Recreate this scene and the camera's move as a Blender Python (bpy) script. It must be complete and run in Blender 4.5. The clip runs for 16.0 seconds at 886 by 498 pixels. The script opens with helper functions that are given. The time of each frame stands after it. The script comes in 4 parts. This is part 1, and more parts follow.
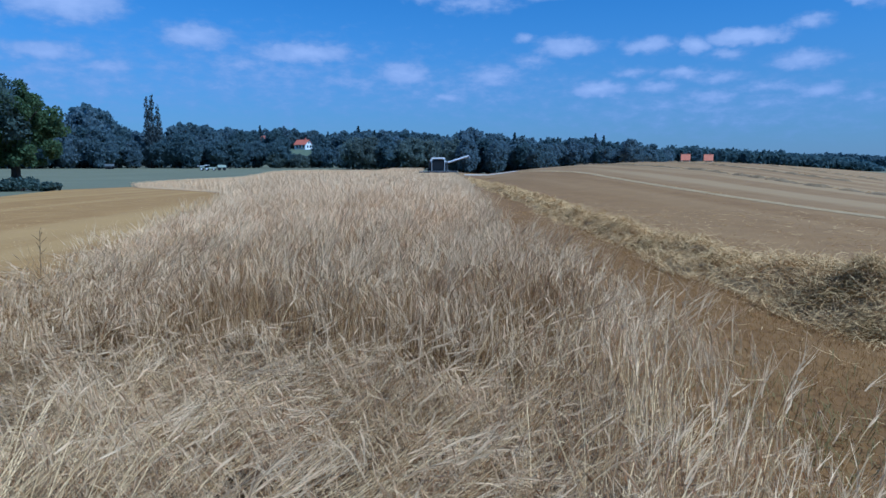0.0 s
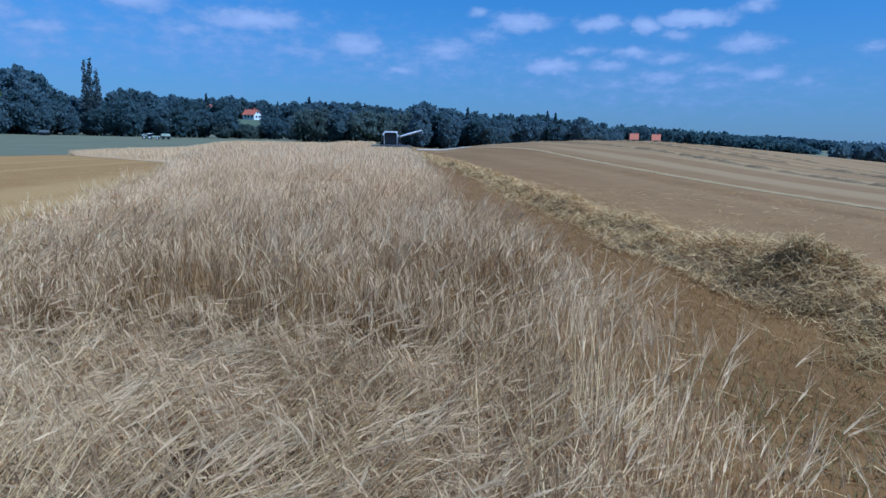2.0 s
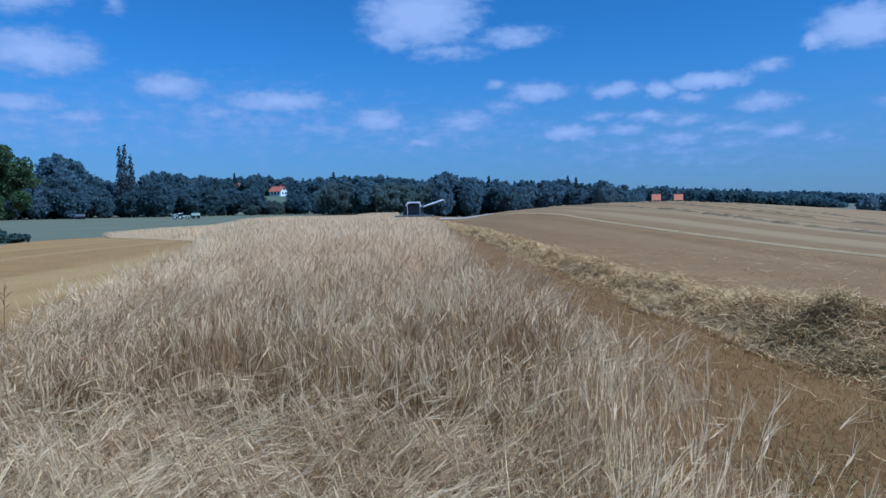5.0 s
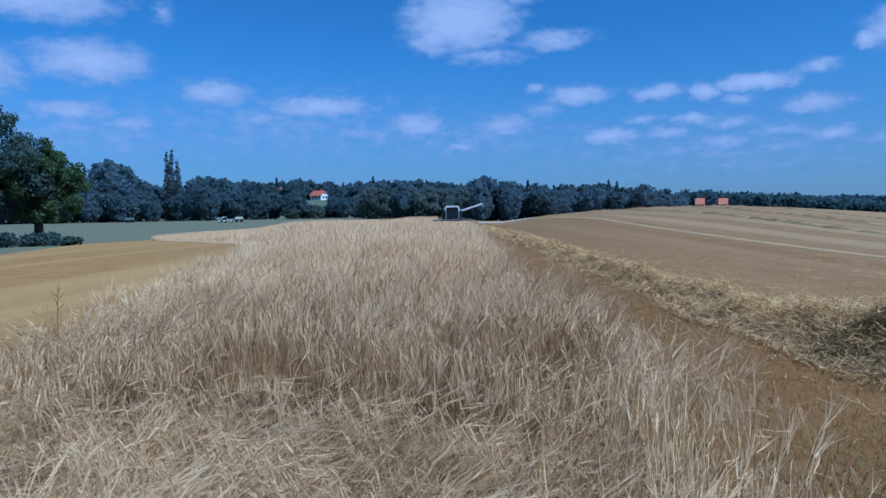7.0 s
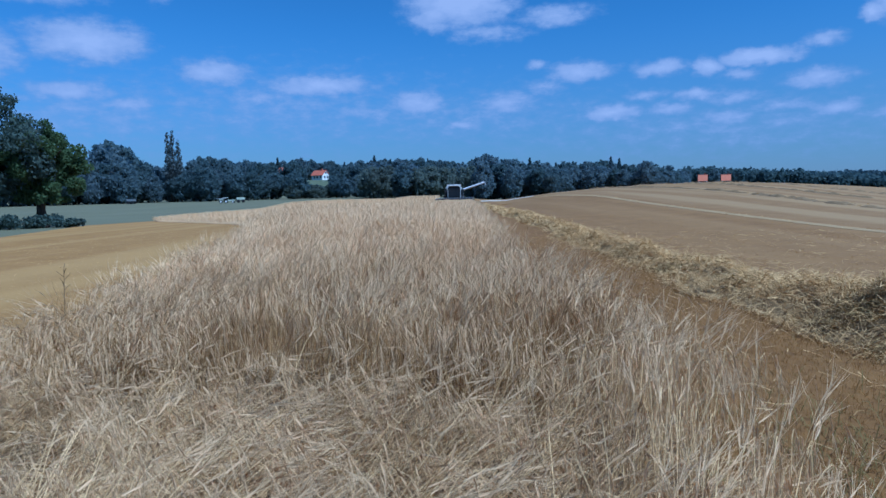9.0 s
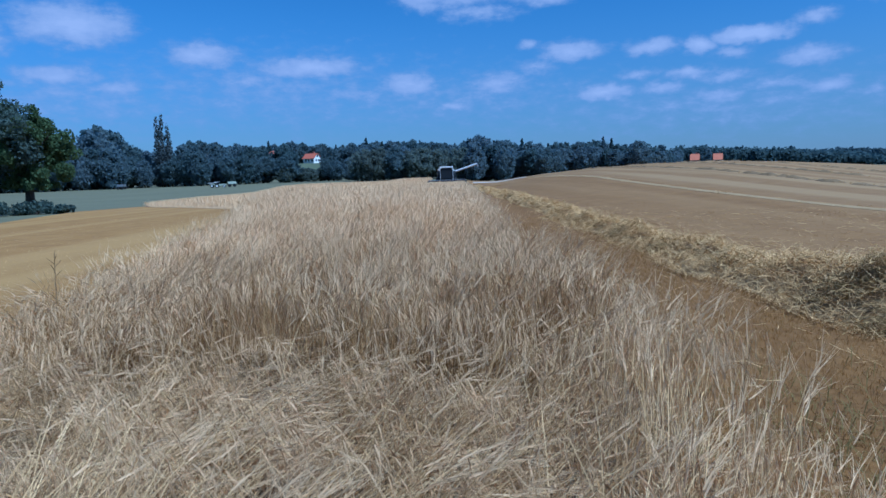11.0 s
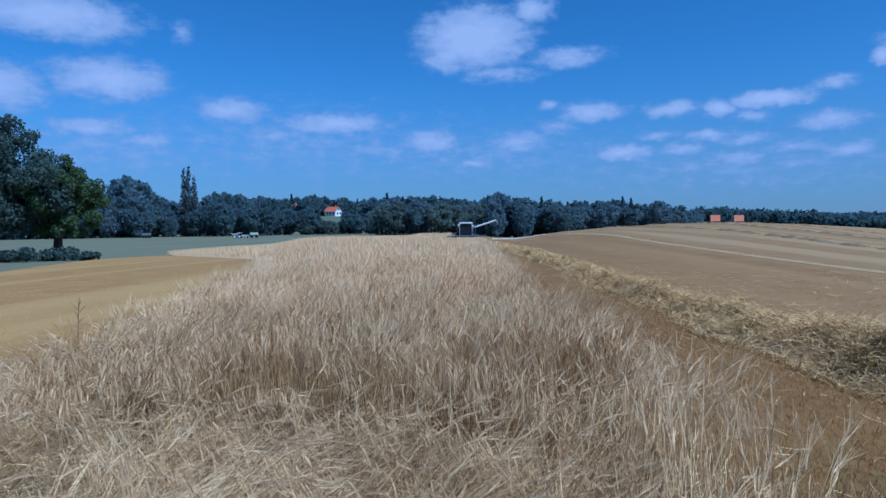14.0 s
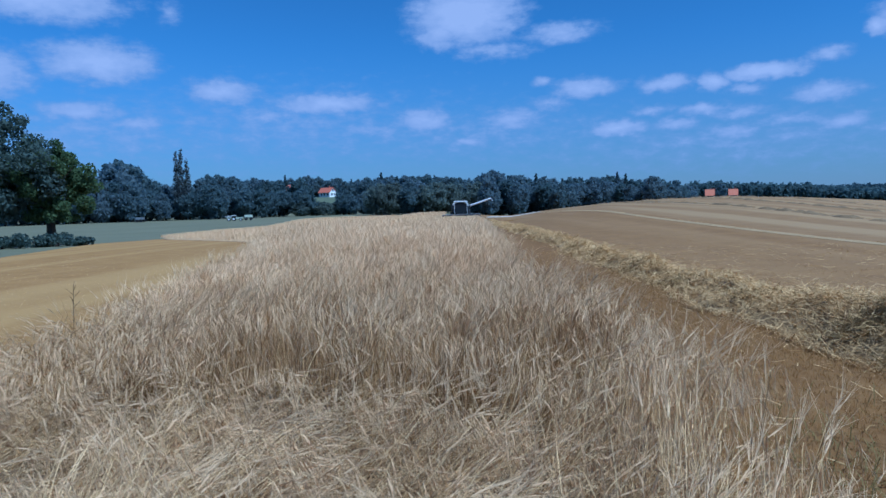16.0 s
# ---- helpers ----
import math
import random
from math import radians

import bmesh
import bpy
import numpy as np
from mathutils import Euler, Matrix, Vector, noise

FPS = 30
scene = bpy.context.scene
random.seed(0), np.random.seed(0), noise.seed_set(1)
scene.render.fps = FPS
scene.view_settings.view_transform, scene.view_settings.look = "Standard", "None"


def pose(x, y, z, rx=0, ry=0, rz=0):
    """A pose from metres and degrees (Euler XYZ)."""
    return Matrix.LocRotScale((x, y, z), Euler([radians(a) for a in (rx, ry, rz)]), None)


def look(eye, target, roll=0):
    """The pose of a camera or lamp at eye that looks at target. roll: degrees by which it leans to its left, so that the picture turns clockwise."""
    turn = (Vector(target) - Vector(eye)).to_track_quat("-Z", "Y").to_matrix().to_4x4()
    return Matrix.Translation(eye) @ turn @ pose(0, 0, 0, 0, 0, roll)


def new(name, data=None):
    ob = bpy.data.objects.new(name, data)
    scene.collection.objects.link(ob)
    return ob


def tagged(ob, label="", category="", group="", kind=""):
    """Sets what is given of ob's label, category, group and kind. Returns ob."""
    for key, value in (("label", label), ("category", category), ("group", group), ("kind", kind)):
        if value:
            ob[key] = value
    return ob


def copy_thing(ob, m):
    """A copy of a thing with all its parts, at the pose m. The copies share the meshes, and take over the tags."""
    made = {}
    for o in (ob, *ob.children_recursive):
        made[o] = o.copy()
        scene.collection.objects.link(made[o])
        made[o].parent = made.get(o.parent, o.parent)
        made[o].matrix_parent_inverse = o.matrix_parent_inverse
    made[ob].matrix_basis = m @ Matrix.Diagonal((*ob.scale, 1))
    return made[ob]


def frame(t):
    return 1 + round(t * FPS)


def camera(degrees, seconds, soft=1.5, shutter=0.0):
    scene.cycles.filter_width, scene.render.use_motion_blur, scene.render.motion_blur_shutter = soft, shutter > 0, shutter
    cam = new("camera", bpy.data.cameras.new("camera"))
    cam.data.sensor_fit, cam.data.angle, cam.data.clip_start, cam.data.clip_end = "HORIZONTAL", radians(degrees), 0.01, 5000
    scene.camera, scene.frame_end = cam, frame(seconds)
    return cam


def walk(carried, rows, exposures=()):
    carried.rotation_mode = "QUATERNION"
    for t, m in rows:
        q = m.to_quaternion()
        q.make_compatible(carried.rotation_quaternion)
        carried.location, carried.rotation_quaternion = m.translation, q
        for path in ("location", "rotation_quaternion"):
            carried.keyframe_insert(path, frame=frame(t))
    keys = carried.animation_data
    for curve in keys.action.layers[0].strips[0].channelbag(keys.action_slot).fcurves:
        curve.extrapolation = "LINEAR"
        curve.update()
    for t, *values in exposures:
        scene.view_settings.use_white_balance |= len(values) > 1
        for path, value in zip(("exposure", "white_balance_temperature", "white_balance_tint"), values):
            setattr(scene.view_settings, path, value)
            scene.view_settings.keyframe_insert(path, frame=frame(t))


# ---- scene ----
cam = camera(69.3, 16.0, soft=1.5)
# seconds, place of the eye, turn in degrees
PATH = [
    (0.0, -0.012, -0.004, 1.689, 82.40, -0.00, -0.00),
    (0.5, -0.018, -0.013, 1.688, 81.35, -0.57, 1.86),
    (1.0, -0.020, -0.000, 1.690, 83.12, -0.62, 1.28),
    (1.5, -0.012, 0.011, 1.705, 83.52, 0.10, -1.97),
    (2.0, -0.010, 0.009, 1.697, 80.21, -1.27, -4.17),
    (2.5, -0.014, 0.009, 1.704, 83.01, -0.57, -5.33),
    (3.0, 0.018, -0.004, 1.703, 83.78, 1.36, -3.89),
    (3.5, 0.024, 0.002, 1.703, 85.90, 0.87, -4.87),
    (4.0, 0.027, 0.013, 1.705, 84.98, 0.14, -6.79),
    (4.5, 0.032, 0.011, 1.701, 85.23, 0.70, -5.07),
    (5.0, 0.004, 0.006, 1.702, 86.26, 1.03, -2.18),
    (5.2, -0.012, 0.010, 1.715, 86.44, 0.51, -1.22),
    (7.3, 0.005, 0.013, 1.710, 86.68, 0.85, 1.51),
    (7.5, 0.004, 0.006, 1.702, 85.98, 0.48, 1.38),
    (8.0, 0.004, -0.001, 1.702, 85.57, 0.99, 0.86),
    (8.5, -0.004, -0.001, 1.687, 84.83, 1.83, 1.22),
    (8.7, -0.008, -0.004, 1.700, 84.71, 1.41, 1.39),
    (10.8, -0.010, -0.015, 1.700, 86.32, 2.38, 1.41),
    (11.0, -0.003, -0.005, 1.700, 83.18, 2.05, 0.74),
    (11.5, 0.004, 0.013, 1.689, 81.46, -0.02, -1.63),
    (12.0, 0.029, 0.021, 1.695, 81.97, -0.35, -5.07),
    (12.5, 0.045, 0.018, 1.694, 82.79, -0.35, -6.76),
    (13.0, 0.030, 0.013, 1.698, 84.06, 0.84, -4.08),
    (13.5, 0.004, -0.012, 1.706, 86.91, 1.06, -0.08),
    (14.0, -0.012, -0.028, 1.703, 88.15, 0.83, 2.47),
    (14.5, -0.014, -0.020, 1.709, 87.75, 0.72, 3.46),
    (15.0, -0.030, -0.006, 1.706, 87.79, 0.31, 4.44),
    (15.5, -0.044, -0.011, 1.705, 87.45, 0.13, 6.33),
    (16.0, -0.006, -0.022, 1.694, 86.27, 1.82, 2.01),
]
walk(cam, [(t, pose(x, y, z, rx, ry, rz)) for t, x, y, z, rx, ry, rz in PATH], [(0.0, -0.03, 4100, 6), (16.0, -0.03, 4100, 6)])

# ------------------------------------------------------------------ light
SUN_AZ, SUN_EL = 124.0, 52.0        # degrees right of straight ahead, degrees above the level


def sky_clouds():
    """Cumulus puffs: way in degrees right of ahead, height in degrees, half width, half height, weight."""
    high = [(0.6, 16.3, 5.3, 2.6, 1.3), (-1.6, 15.0, 3.0, 1.5, 0.8), (5.6, 18.4, 2.2, 1.1, 0.9), (8.6, 14.4, 3.6, 0.9, 0.7), (2.6, 13.3, 4.0, 0.8, 0.5),
            (34.9, 12.7, 3.4, 1.6, 1.3), (32.0, 12.0, 1.1, 0.7, 1.0), (38.0, 11.9, 2.6, 0.6, 0.7), (29.0, 10.5, 1.6, 0.6, 0.7)]
    left = [(-33.5, 16.2, 6.5, 1.7, 1.1), (-29.6, 12.0, 4.6, 1.7, 1.0), (-37.5, 10.8, 4.2, 1.9, 0.9), (-20.4, 10.1, 3.4, 1.1, 0.8), (-12.0, 9.2, 5.2, 1.0, 0.9),
            (-3.4, 7.6, 2.9, 1.1, 0.8), (-31.0, 8.2, 3.6, 0.8, 0.7), (-27.0, 7.4, 2.5, 0.7, 0.6), (-17.0, 8.0, 4.0, 0.9, 0.4), (-7.5, 6.9, 4.0, 0.8, 0.4), (-24.2, 15.9, 1.0, 0.8, 0.4)]
    right = [(7.0, 10.4, 1.1, 0.4, 0.6), (10.7, 9.8, 3.0, 0.9, 0.9), (4.2, 7.4, 3.2, 1.1, 0.6), (17.2, 9.6, 2.4, 0.75, 0.9), (20.8, 9.4, 1.4, 0.8, 1.0), (24.6, 9.8, 3.4, 0.7, 1.2),
             (23.2, 8.6, 1.6, 0.5, 0.6), (28.6, 7.8, 2.6, 0.75, 0.8), (13.2, 6.2, 2.8, 0.75, 0.9), (18.1, 6.3, 2.2, 0.6, 0.6), (19.9, 7.3, 1.7, 0.5, 0.8)]
    low = [(16.0, 7.4, 1.8, 0.5, 0.6), (22.4, 5.2, 2.4, 0.9, 0.5), (29.8, 5.5, 2.0, 0.7, 0.6), (0.5, 5.7, 3.0, 0.5, 0.5), (26.2, 6.0, 2.4, 0.6, 0.45), (22.6, 6.8, 3.0, 0.6, 0.45),
           (36.9, 7.2, 1.8, 0.5, 0.4), (33.0, 4.8, 1.6, 0.5, 0.4), (7.5, 8.6, 2.2, 0.6, 0.5), (-15.0, 7.2, 13.0, 2.6, 0.24), (-30.0, 6.5, 9.0, 2.4, 0.26), (1.0, 6.2, 11.0, 1.8, 0.22), (22.0, 4.6, 14.0, 1.8, 0.22)]
    return high + left + right + low


def build_world():
    world = bpy.data.worlds.new("sky")
    scene.world = world
    world.use_nodes = True
    nt = world.node_tree
    nt.nodes.clear()
    N, L = nt.nodes.new, nt.links.new

    def math(op, a, b=None, c=None):
        n = N("ShaderNodeMath")
        n.operation = op
        for i, v in enumerate((a, b, c)):
            if v is None:
                continue
            if isinstance(v, (int, float)):
                n.inputs[i].default_value = v
            else:
                L(v, n.inputs[i])
        return n.outputs[0]

    sky = N("ShaderNodeTexSky")
    sky.sky_type, sky.sun_disc = "NISHITA", False
    sky.sun_elevation, sky.sun_rotation = radians(SUN_EL), radians(SUN_AZ)
    sky.altitude, sky.air_density, sky.dust_density, sky.ozone_density = 1200, 1.0, 0.8, 4.5
    co = N("ShaderNodeTexCoord")
    sep = N("ShaderNodeSeparateXYZ")
    L(co.outputs["Generated"], sep.inputs[0])
    az = math("MULTIPLY", math("ARCTAN2", sep.outputs[0], sep.outputs[1]), 57.29578)
    el = math("MULTIPLY", math("ARCSINE", sep.outputs[2]), 57.29578)
    flat = N("ShaderNodeCombineXYZ")
    L(az, flat.inputs[0]), L(el, flat.inputs[1])
    # ragged outlines
    warp = N("ShaderNodeTexNoise")
    warp.inputs["Scale"].default_value, warp.inputs["Detail"].default_value = 0.8, 6
    L(flat.outputs[0], warp.inputs["Vector"])
    shift = N("ShaderNodeVectorMath")
    shift.operation = "MULTIPLY_ADD"
    L(warp.outputs["Color"], shift.inputs[0])
    shift.inputs[1].default_value, shift.inputs[2].default_value = (1.6, 0.9, 0), (-0.8, -0.45, 0)
    at = N("ShaderNodeVectorMath")
    at.operation = "ADD"
    L(flat.outputs[0], at.inputs[0]), L(shift.outputs[0], at.inputs[1])
    total = None
    for a, e, wide, tall, weight in sky_clouds():
        m = N("ShaderNodeVectorMath")
        m.operation = "MULTIPLY_ADD"
        L(at.outputs[0], m.inputs[0])
        m.inputs[1].default_value, m.inputs[2].default_value = (0.9 / wide, 0.85 / tall, 0), (-0.9 * a / wide, -0.85 * e / tall, 0)
        ln = N("ShaderNodeVectorMath")
        ln.operation = "LENGTH"
        L(m.outputs[0], ln.inputs[0])
        d = math("MULTIPLY_ADD", ln.outputs["Value"], -weight, weight)
        total = d if total is None else math("SMOOTH_MAX", total, d, 0.08)
    fine = N("ShaderNodeTexNoise")
    fine.inputs["Scale"].default_value, fine.inputs["Detail"].default_value, fine.inputs["Roughness"].default_value = 0.9, 7, 0.6
    stretch = N("ShaderNodeVectorMath")
    stretch.operation = "MULTIPLY"
    stretch.inputs[1].default_value = (0.7, 1.5, 1)
    L(flat.outputs[0], stretch.inputs[0]), L(stretch.outputs[0], fine.inputs["Vector"])
    dens = math("ADD", total, math("MULTIPLY_ADD", fine.outputs[0], 0.9, -0.45))
    ramp = N("ShaderNodeMapRange")
    ramp.interpolation_type = "SMOOTHSTEP"
    L(dens, ramp.inputs[0])
    ramp.inputs[1].default_value, ramp.inputs[2].default_value, ramp.inputs[4].default_value = -0.12, 0.50, 0.88
    # light side upwards, greyer below
    tone = N("ShaderNodeMix")
    tone.data_type = "RGBA"
    shade = N("ShaderNodeMapRange")
    L(dens, shade.inputs[0])
    shade.inputs[1].default_value, shade.inputs[2].default_value = 0.1, 0.9
    L(shade.outputs[0], tone.inputs[0])
    tone.inputs[6].default_value, tone.inputs[7].default_value = (3.5, 4.1, 5.5, 1), (6.2, 6.0, 6.8, 1)
    blend = N("ShaderNodeMix")
    blend.data_type = "RGBA"
    # the azure of a clear harvest day
    azure = N("ShaderNodeVectorMath")
    azure.operation = "MULTIPLY"
    azure.inputs[1].default_value = (0.85, 1.03, 1.04)
    L(sky.outputs[0], azure.inputs[0])
    # dry summer dust low over the land, thickest above the woods
    dust = N("ShaderNodeMapRange")
    dust.interpolation_type = "SMOOTHSTEP"
    L(el, dust.inputs[0])
    dust.inputs[1].default_value, dust.inputs[2].default_value, dust.inputs[3].default_value, dust.inputs[4].default_value = 15.0, -1.0, 0.0, 0.7
    veil = N("ShaderNodeMix")
    veil.data_type = "RGBA"
    L(dust.outputs[0], veil.inputs[0]), L(azure.outputs[0], veil.inputs[6])
    veil.inputs[7].default_value = (2.15, 2.55, 3.2, 1)
    L(ramp.outputs[0], blend.inputs[0]), L(veil.outputs[2], blend.inputs[6]), L(tone.outputs[2], blend.inputs[7])
    back = N("ShaderNodeBackground")
    back.inputs[1].default_value = 0.080
    out = N("ShaderNodeOutputWorld")
    L(blend.outputs[2], back.inputs[0]), L(back.outputs[0], out.inputs[0])


build_world()
sun = new("sun", bpy.data.lights.new("sun", "SUN"))
sun.data.energy, sun.data.angle, sun.data.color = 4.6, radians(0.5), (1.0, 0.95, 0.86)
sa, se = radians(SUN_AZ), radians(SUN_EL)
sun.matrix_world = look((60 * math.sin(sa) * math.cos(se), 60 * math.cos(sa) * math.cos(se), 60 * math.sin(se)), (0, 0, 0))


# ------------------------------------------------------------------ materials
def material(name, low, high, rough=0.8, scale=4.0, fine=40.0, bump=0.3, translucent=0.0, island=0.0, per_object=0.0, metal=0.0, spread=(0.3, 0.7), stretch=(1, 1, 1)):
    """Two tones mixed by noise at two scales, with relief; island or per_object: brightness change from piece to piece."""
    m = bpy.data.materials.new(name)
    m.use_nodes = True
    nt = m.node_tree
    N, L = nt.nodes.new, nt.links.new
    bsdf = nt.nodes["Principled BSDF"]
    bsdf.inputs["Roughness"].default_value, bsdf.inputs["Metallic"].default_value = rough, metal
    bsdf.inputs["Specular IOR Level"].default_value = 0.08 if island and "foliage" not in name else 0.06 if "foliage" in name else 0.3
    co = N("ShaderNodeTexCoord")
    mp = N("ShaderNodeMapping")
    mp.inputs["Scale"].default_value = stretch
    L(co.outputs["Object"], mp.inputs[0])
    n1, n2 = N("ShaderNodeTexNoise"), N("ShaderNodeTexNoise")
    for n, s in ((n1, scale), (n2, fine)):
        n.inputs["Scale"].default_value, n.inputs["Detail"].default_value = s, 5
        L(mp.outputs[0], n.inputs["Vector"])
    add = N("ShaderNodeMath")
    add.operation = "MULTIPLY_ADD"
    L(n2.outputs[0], add.inputs[0])
    add.inputs[1].default_value = 0.5
    half = N("ShaderNodeMath")
    half.operation = "MULTIPLY"
    L(n1.outputs[0], half.inputs[0])
    half.inputs[1].default_value = 0.5
    L(half.outputs[0], add.inputs[2])
    fac = add.outputs[0]
    rng = N("ShaderNodeMapRange")
    L(fac, rng.inputs[0])
    rng.inputs[1].default_value, rng.inputs[2].default_value = spread
    mix = N("ShaderNodeMix")
    mix.data_type = "RGBA"
    mix.inputs[6].default_value, mix.inputs[7].default_value = (*low, 1), (*high, 1)
    if island:
        geo = N("ShaderNodeNewGeometry")
        half2 = N("ShaderNodeMath")
        half2.operation = "MULTIPLY_ADD"
        L(geo.outputs["Random Per Island"], half2.inputs[0])
        half2.inputs[1].default_value = island
        sub = N("ShaderNodeMath")
        sub.operation = "MULTIPLY_ADD"
        L(rng.outputs[0], sub.inputs[0])
        sub.inputs[1].default_value, sub.inputs[2].default_value = 1.0 - island, 0.0
        L(sub.outputs[0], half2.inputs[2])
        L(half2.outputs[0], mix.inputs[0])
    else:
        L(rng.outputs[0], mix.inputs[0])
    colour = mix.outputs[2]
    if per_object:
        info = N("ShaderNodeObjectInfo")
        hsv = N("ShaderNodeHueSaturation")
        vr = N("ShaderNodeMapRange")
        L(info.outputs["Random"], vr.inputs[0])
        vr.inputs[3].default_value, vr.inputs[4].default_value = 1 - per_object, 1 + per_object
        L(vr.outputs[0], hsv.inputs["Value"])
        hr = N("ShaderNodeMapRange")
        L(info.outputs["Random"], hr.inputs[0])
        hr.inputs[3].default_value, hr.inputs[4].default_value = 0.48, 0.53
        L(hr.outputs[0], hsv.inputs["Hue"])
        L(colour, hsv.inputs["Color"])
        colour = hsv.outputs[0]
    L(colour, bsdf.inputs["Base Color"])
    if bump:
        b = N("ShaderNodeBump")
        b.inputs["Strength"].default_value, b.inputs["Distance"].default_value = bump, 0.05
        L(fac, b.inputs["Height"])
        L(b.outputs[0], bsdf.inputs["Normal"])
    if translucent:
        tr = N("ShaderNodeBsdfTranslucent")
        L(colour, tr.inputs[0])
        ms = N("ShaderNodeMixShader")
        ms.inputs[0].default_value = translucent
        L(bsdf.outputs[0], ms.inputs[1]), L(tr.outputs[0], ms.inputs[2])
        L(ms.outputs[0], nt.nodes["Material Output"].inputs[0])
    return m


def striped(name, base_low, base_high, band, period, amount):
    """Stubble: drill rows and the bands that the machine left, along y."""
    m = material(name, base_low, base_high, 0.9, 0.9, 14.0, 0.3)
    nt = m.node_tree
    N, L = nt.nodes.new, nt.links.new
    bsdf = nt.nodes["Principled BSDF"]
    old = bsdf.inputs["Base Color"].links[0].from_socket
    co = N("ShaderNodeTexCoord")
    mp = N("ShaderNodeMapping")
    mp.inputs["Scale"].default_value = (1, 0.04, 0)
    L(co.outputs["Object"], mp.inputs[0])
    wave = N("ShaderNodeTexNoise")
    wave.noise_dimensions = "2D"
    wave.inputs["Scale"].default_value, wave.inputs["Detail"].default_value = period, 4
    L(mp.outputs[0], wave.inputs["Vector"])
    r = N("ShaderNodeMapRange")
    L(wave.outputs[0], r.inputs[0])
    r.inputs[1].default_value, r.inputs[2].default_value, r.inputs[4].default_value = 0.42, 0.62, amount
    mix = N("ShaderNodeMix")
    mix.data_type = "RGBA"
    L(r.outputs[0], mix.inputs[0]), L(old, mix.inputs[6])
    mix.inputs[7].default_value = (*band, 1)
    L(mix.outputs[2], bsdf.inputs["Base Color"])
    return m


def plain(name, colour, rough=0.5, metal=0.0):
    dark = tuple(c * 0.75 for c in colour)
    return material(name, dark, colour, rough, 2.0, 30.0, 0.05, metal=metal)


M_SOIL = material("dry_soil", (0.07, 0.042, 0.02), (0.20, 0.12, 0.05), 0.95, 1.5, 25, 0.6)
M_GRASS = material("meadow_grass", (0.125, 0.120, 0.062), (0.185, 0.170, 0.092), 0.95, 0.08, 3.0, 0.4)
M_STUBBLE = striped("stubble", (0.175, 0.087, 0.023), (0.288, 0.153, 0.043), (0.34, 0.198, 0.07), 0.25, 0.45)
# Darker brown than the stubble on the rest of the field.
M_STUBBLE_STRIP = striped("dark_strip_stubble", (0.135, 0.061, 0.013), (0.24, 0.118, 0.027), (0.275, 0.148, 0.042), 0.5, 0.4)
M_STUBBLE_FAR = striped("pale_stubble", (0.21, 0.110, 0.032), (0.30, 0.172, 0.060), (0.36, 0.228, 0.092), 0.30, 0.7)
M_STUBBLE_L = striped("golden_stubble", (0.25, 0.128, 0.03), (0.38, 0.208, 0.055), (0.46, 0.275, 0.085), 0.6, 0.55)
M_CANOPY = material("barley_canopy", (0.36, 0.22, 0.09), (0.66, 0.44, 0.22), 0.95, 0.5, 9, 0.8)
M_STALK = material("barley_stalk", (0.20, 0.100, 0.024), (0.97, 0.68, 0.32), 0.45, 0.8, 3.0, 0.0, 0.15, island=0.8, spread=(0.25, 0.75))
# Browner standing stems, with the shade under the ears put into the colour.
M_STEM_SHADED = material("shaded_standing_stem", (0.17, 0.088, 0.026), (0.56, 0.35, 0.14), 0.6, 0.8, 3.0, 0.0, 0.1, island=0.75, spread=(0.25, 0.75))
M_CHAFF = material("pale_chaff", (0.29, 0.185, 0.075), (0.44, 0.295, 0.13), 0.95, 2.5, 22, 0.6)
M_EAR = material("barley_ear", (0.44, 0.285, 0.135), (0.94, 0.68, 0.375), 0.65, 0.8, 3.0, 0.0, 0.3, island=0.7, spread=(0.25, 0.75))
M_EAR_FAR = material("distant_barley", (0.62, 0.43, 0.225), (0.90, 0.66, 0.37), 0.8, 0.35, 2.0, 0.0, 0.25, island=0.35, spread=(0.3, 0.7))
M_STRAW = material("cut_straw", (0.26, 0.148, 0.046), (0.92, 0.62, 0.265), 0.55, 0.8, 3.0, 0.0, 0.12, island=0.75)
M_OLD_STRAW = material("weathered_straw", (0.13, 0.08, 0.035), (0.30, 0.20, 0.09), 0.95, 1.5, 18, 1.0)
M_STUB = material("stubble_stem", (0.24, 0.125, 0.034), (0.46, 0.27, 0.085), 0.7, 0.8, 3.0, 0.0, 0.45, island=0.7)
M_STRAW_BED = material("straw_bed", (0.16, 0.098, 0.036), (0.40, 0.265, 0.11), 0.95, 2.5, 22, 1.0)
M_WEED = material("weed_leaf", (0.23, 0.175, 0.06), (0.35, 0.26, 0.092), 0.7, 1.0, 6.0, 0.0, 0.5, island=0.6)
# Wood leaves: distance haze is mixed into the colour, paler and bluer than foliage.
M_LEAF_HAZED = material("hazed_broadleaf_foliage", (0.13, 0.182, 0.198), (0.175, 0.225, 0.23), 0.7, 0.3, 2.0, 0.0, 0.65, island=0.35, per_object=0.25)
M_LEAF_NEAR = material("fruit_tree_foliage", (0.072, 0.10, 0.096), (0.12, 0.155, 0.12), 0.7, 0.5, 2.0, 0.0, 0.5, island=0.3)
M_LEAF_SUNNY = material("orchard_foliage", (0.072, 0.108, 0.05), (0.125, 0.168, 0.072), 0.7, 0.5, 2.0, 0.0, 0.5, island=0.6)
M_CLUMP = material("dark_matted_straw", (0.15, 0.095, 0.034), (0.43, 0.285, 0.105), 0.7, 0.9, 4.0, 0.0, 0.1, island=0.7)
M_TRACK = material("pale_gravel_track", (0.50, 0.45, 0.36), (0.66, 0.60, 0.50), 0.95, 0.6, 8.0, 0.3)
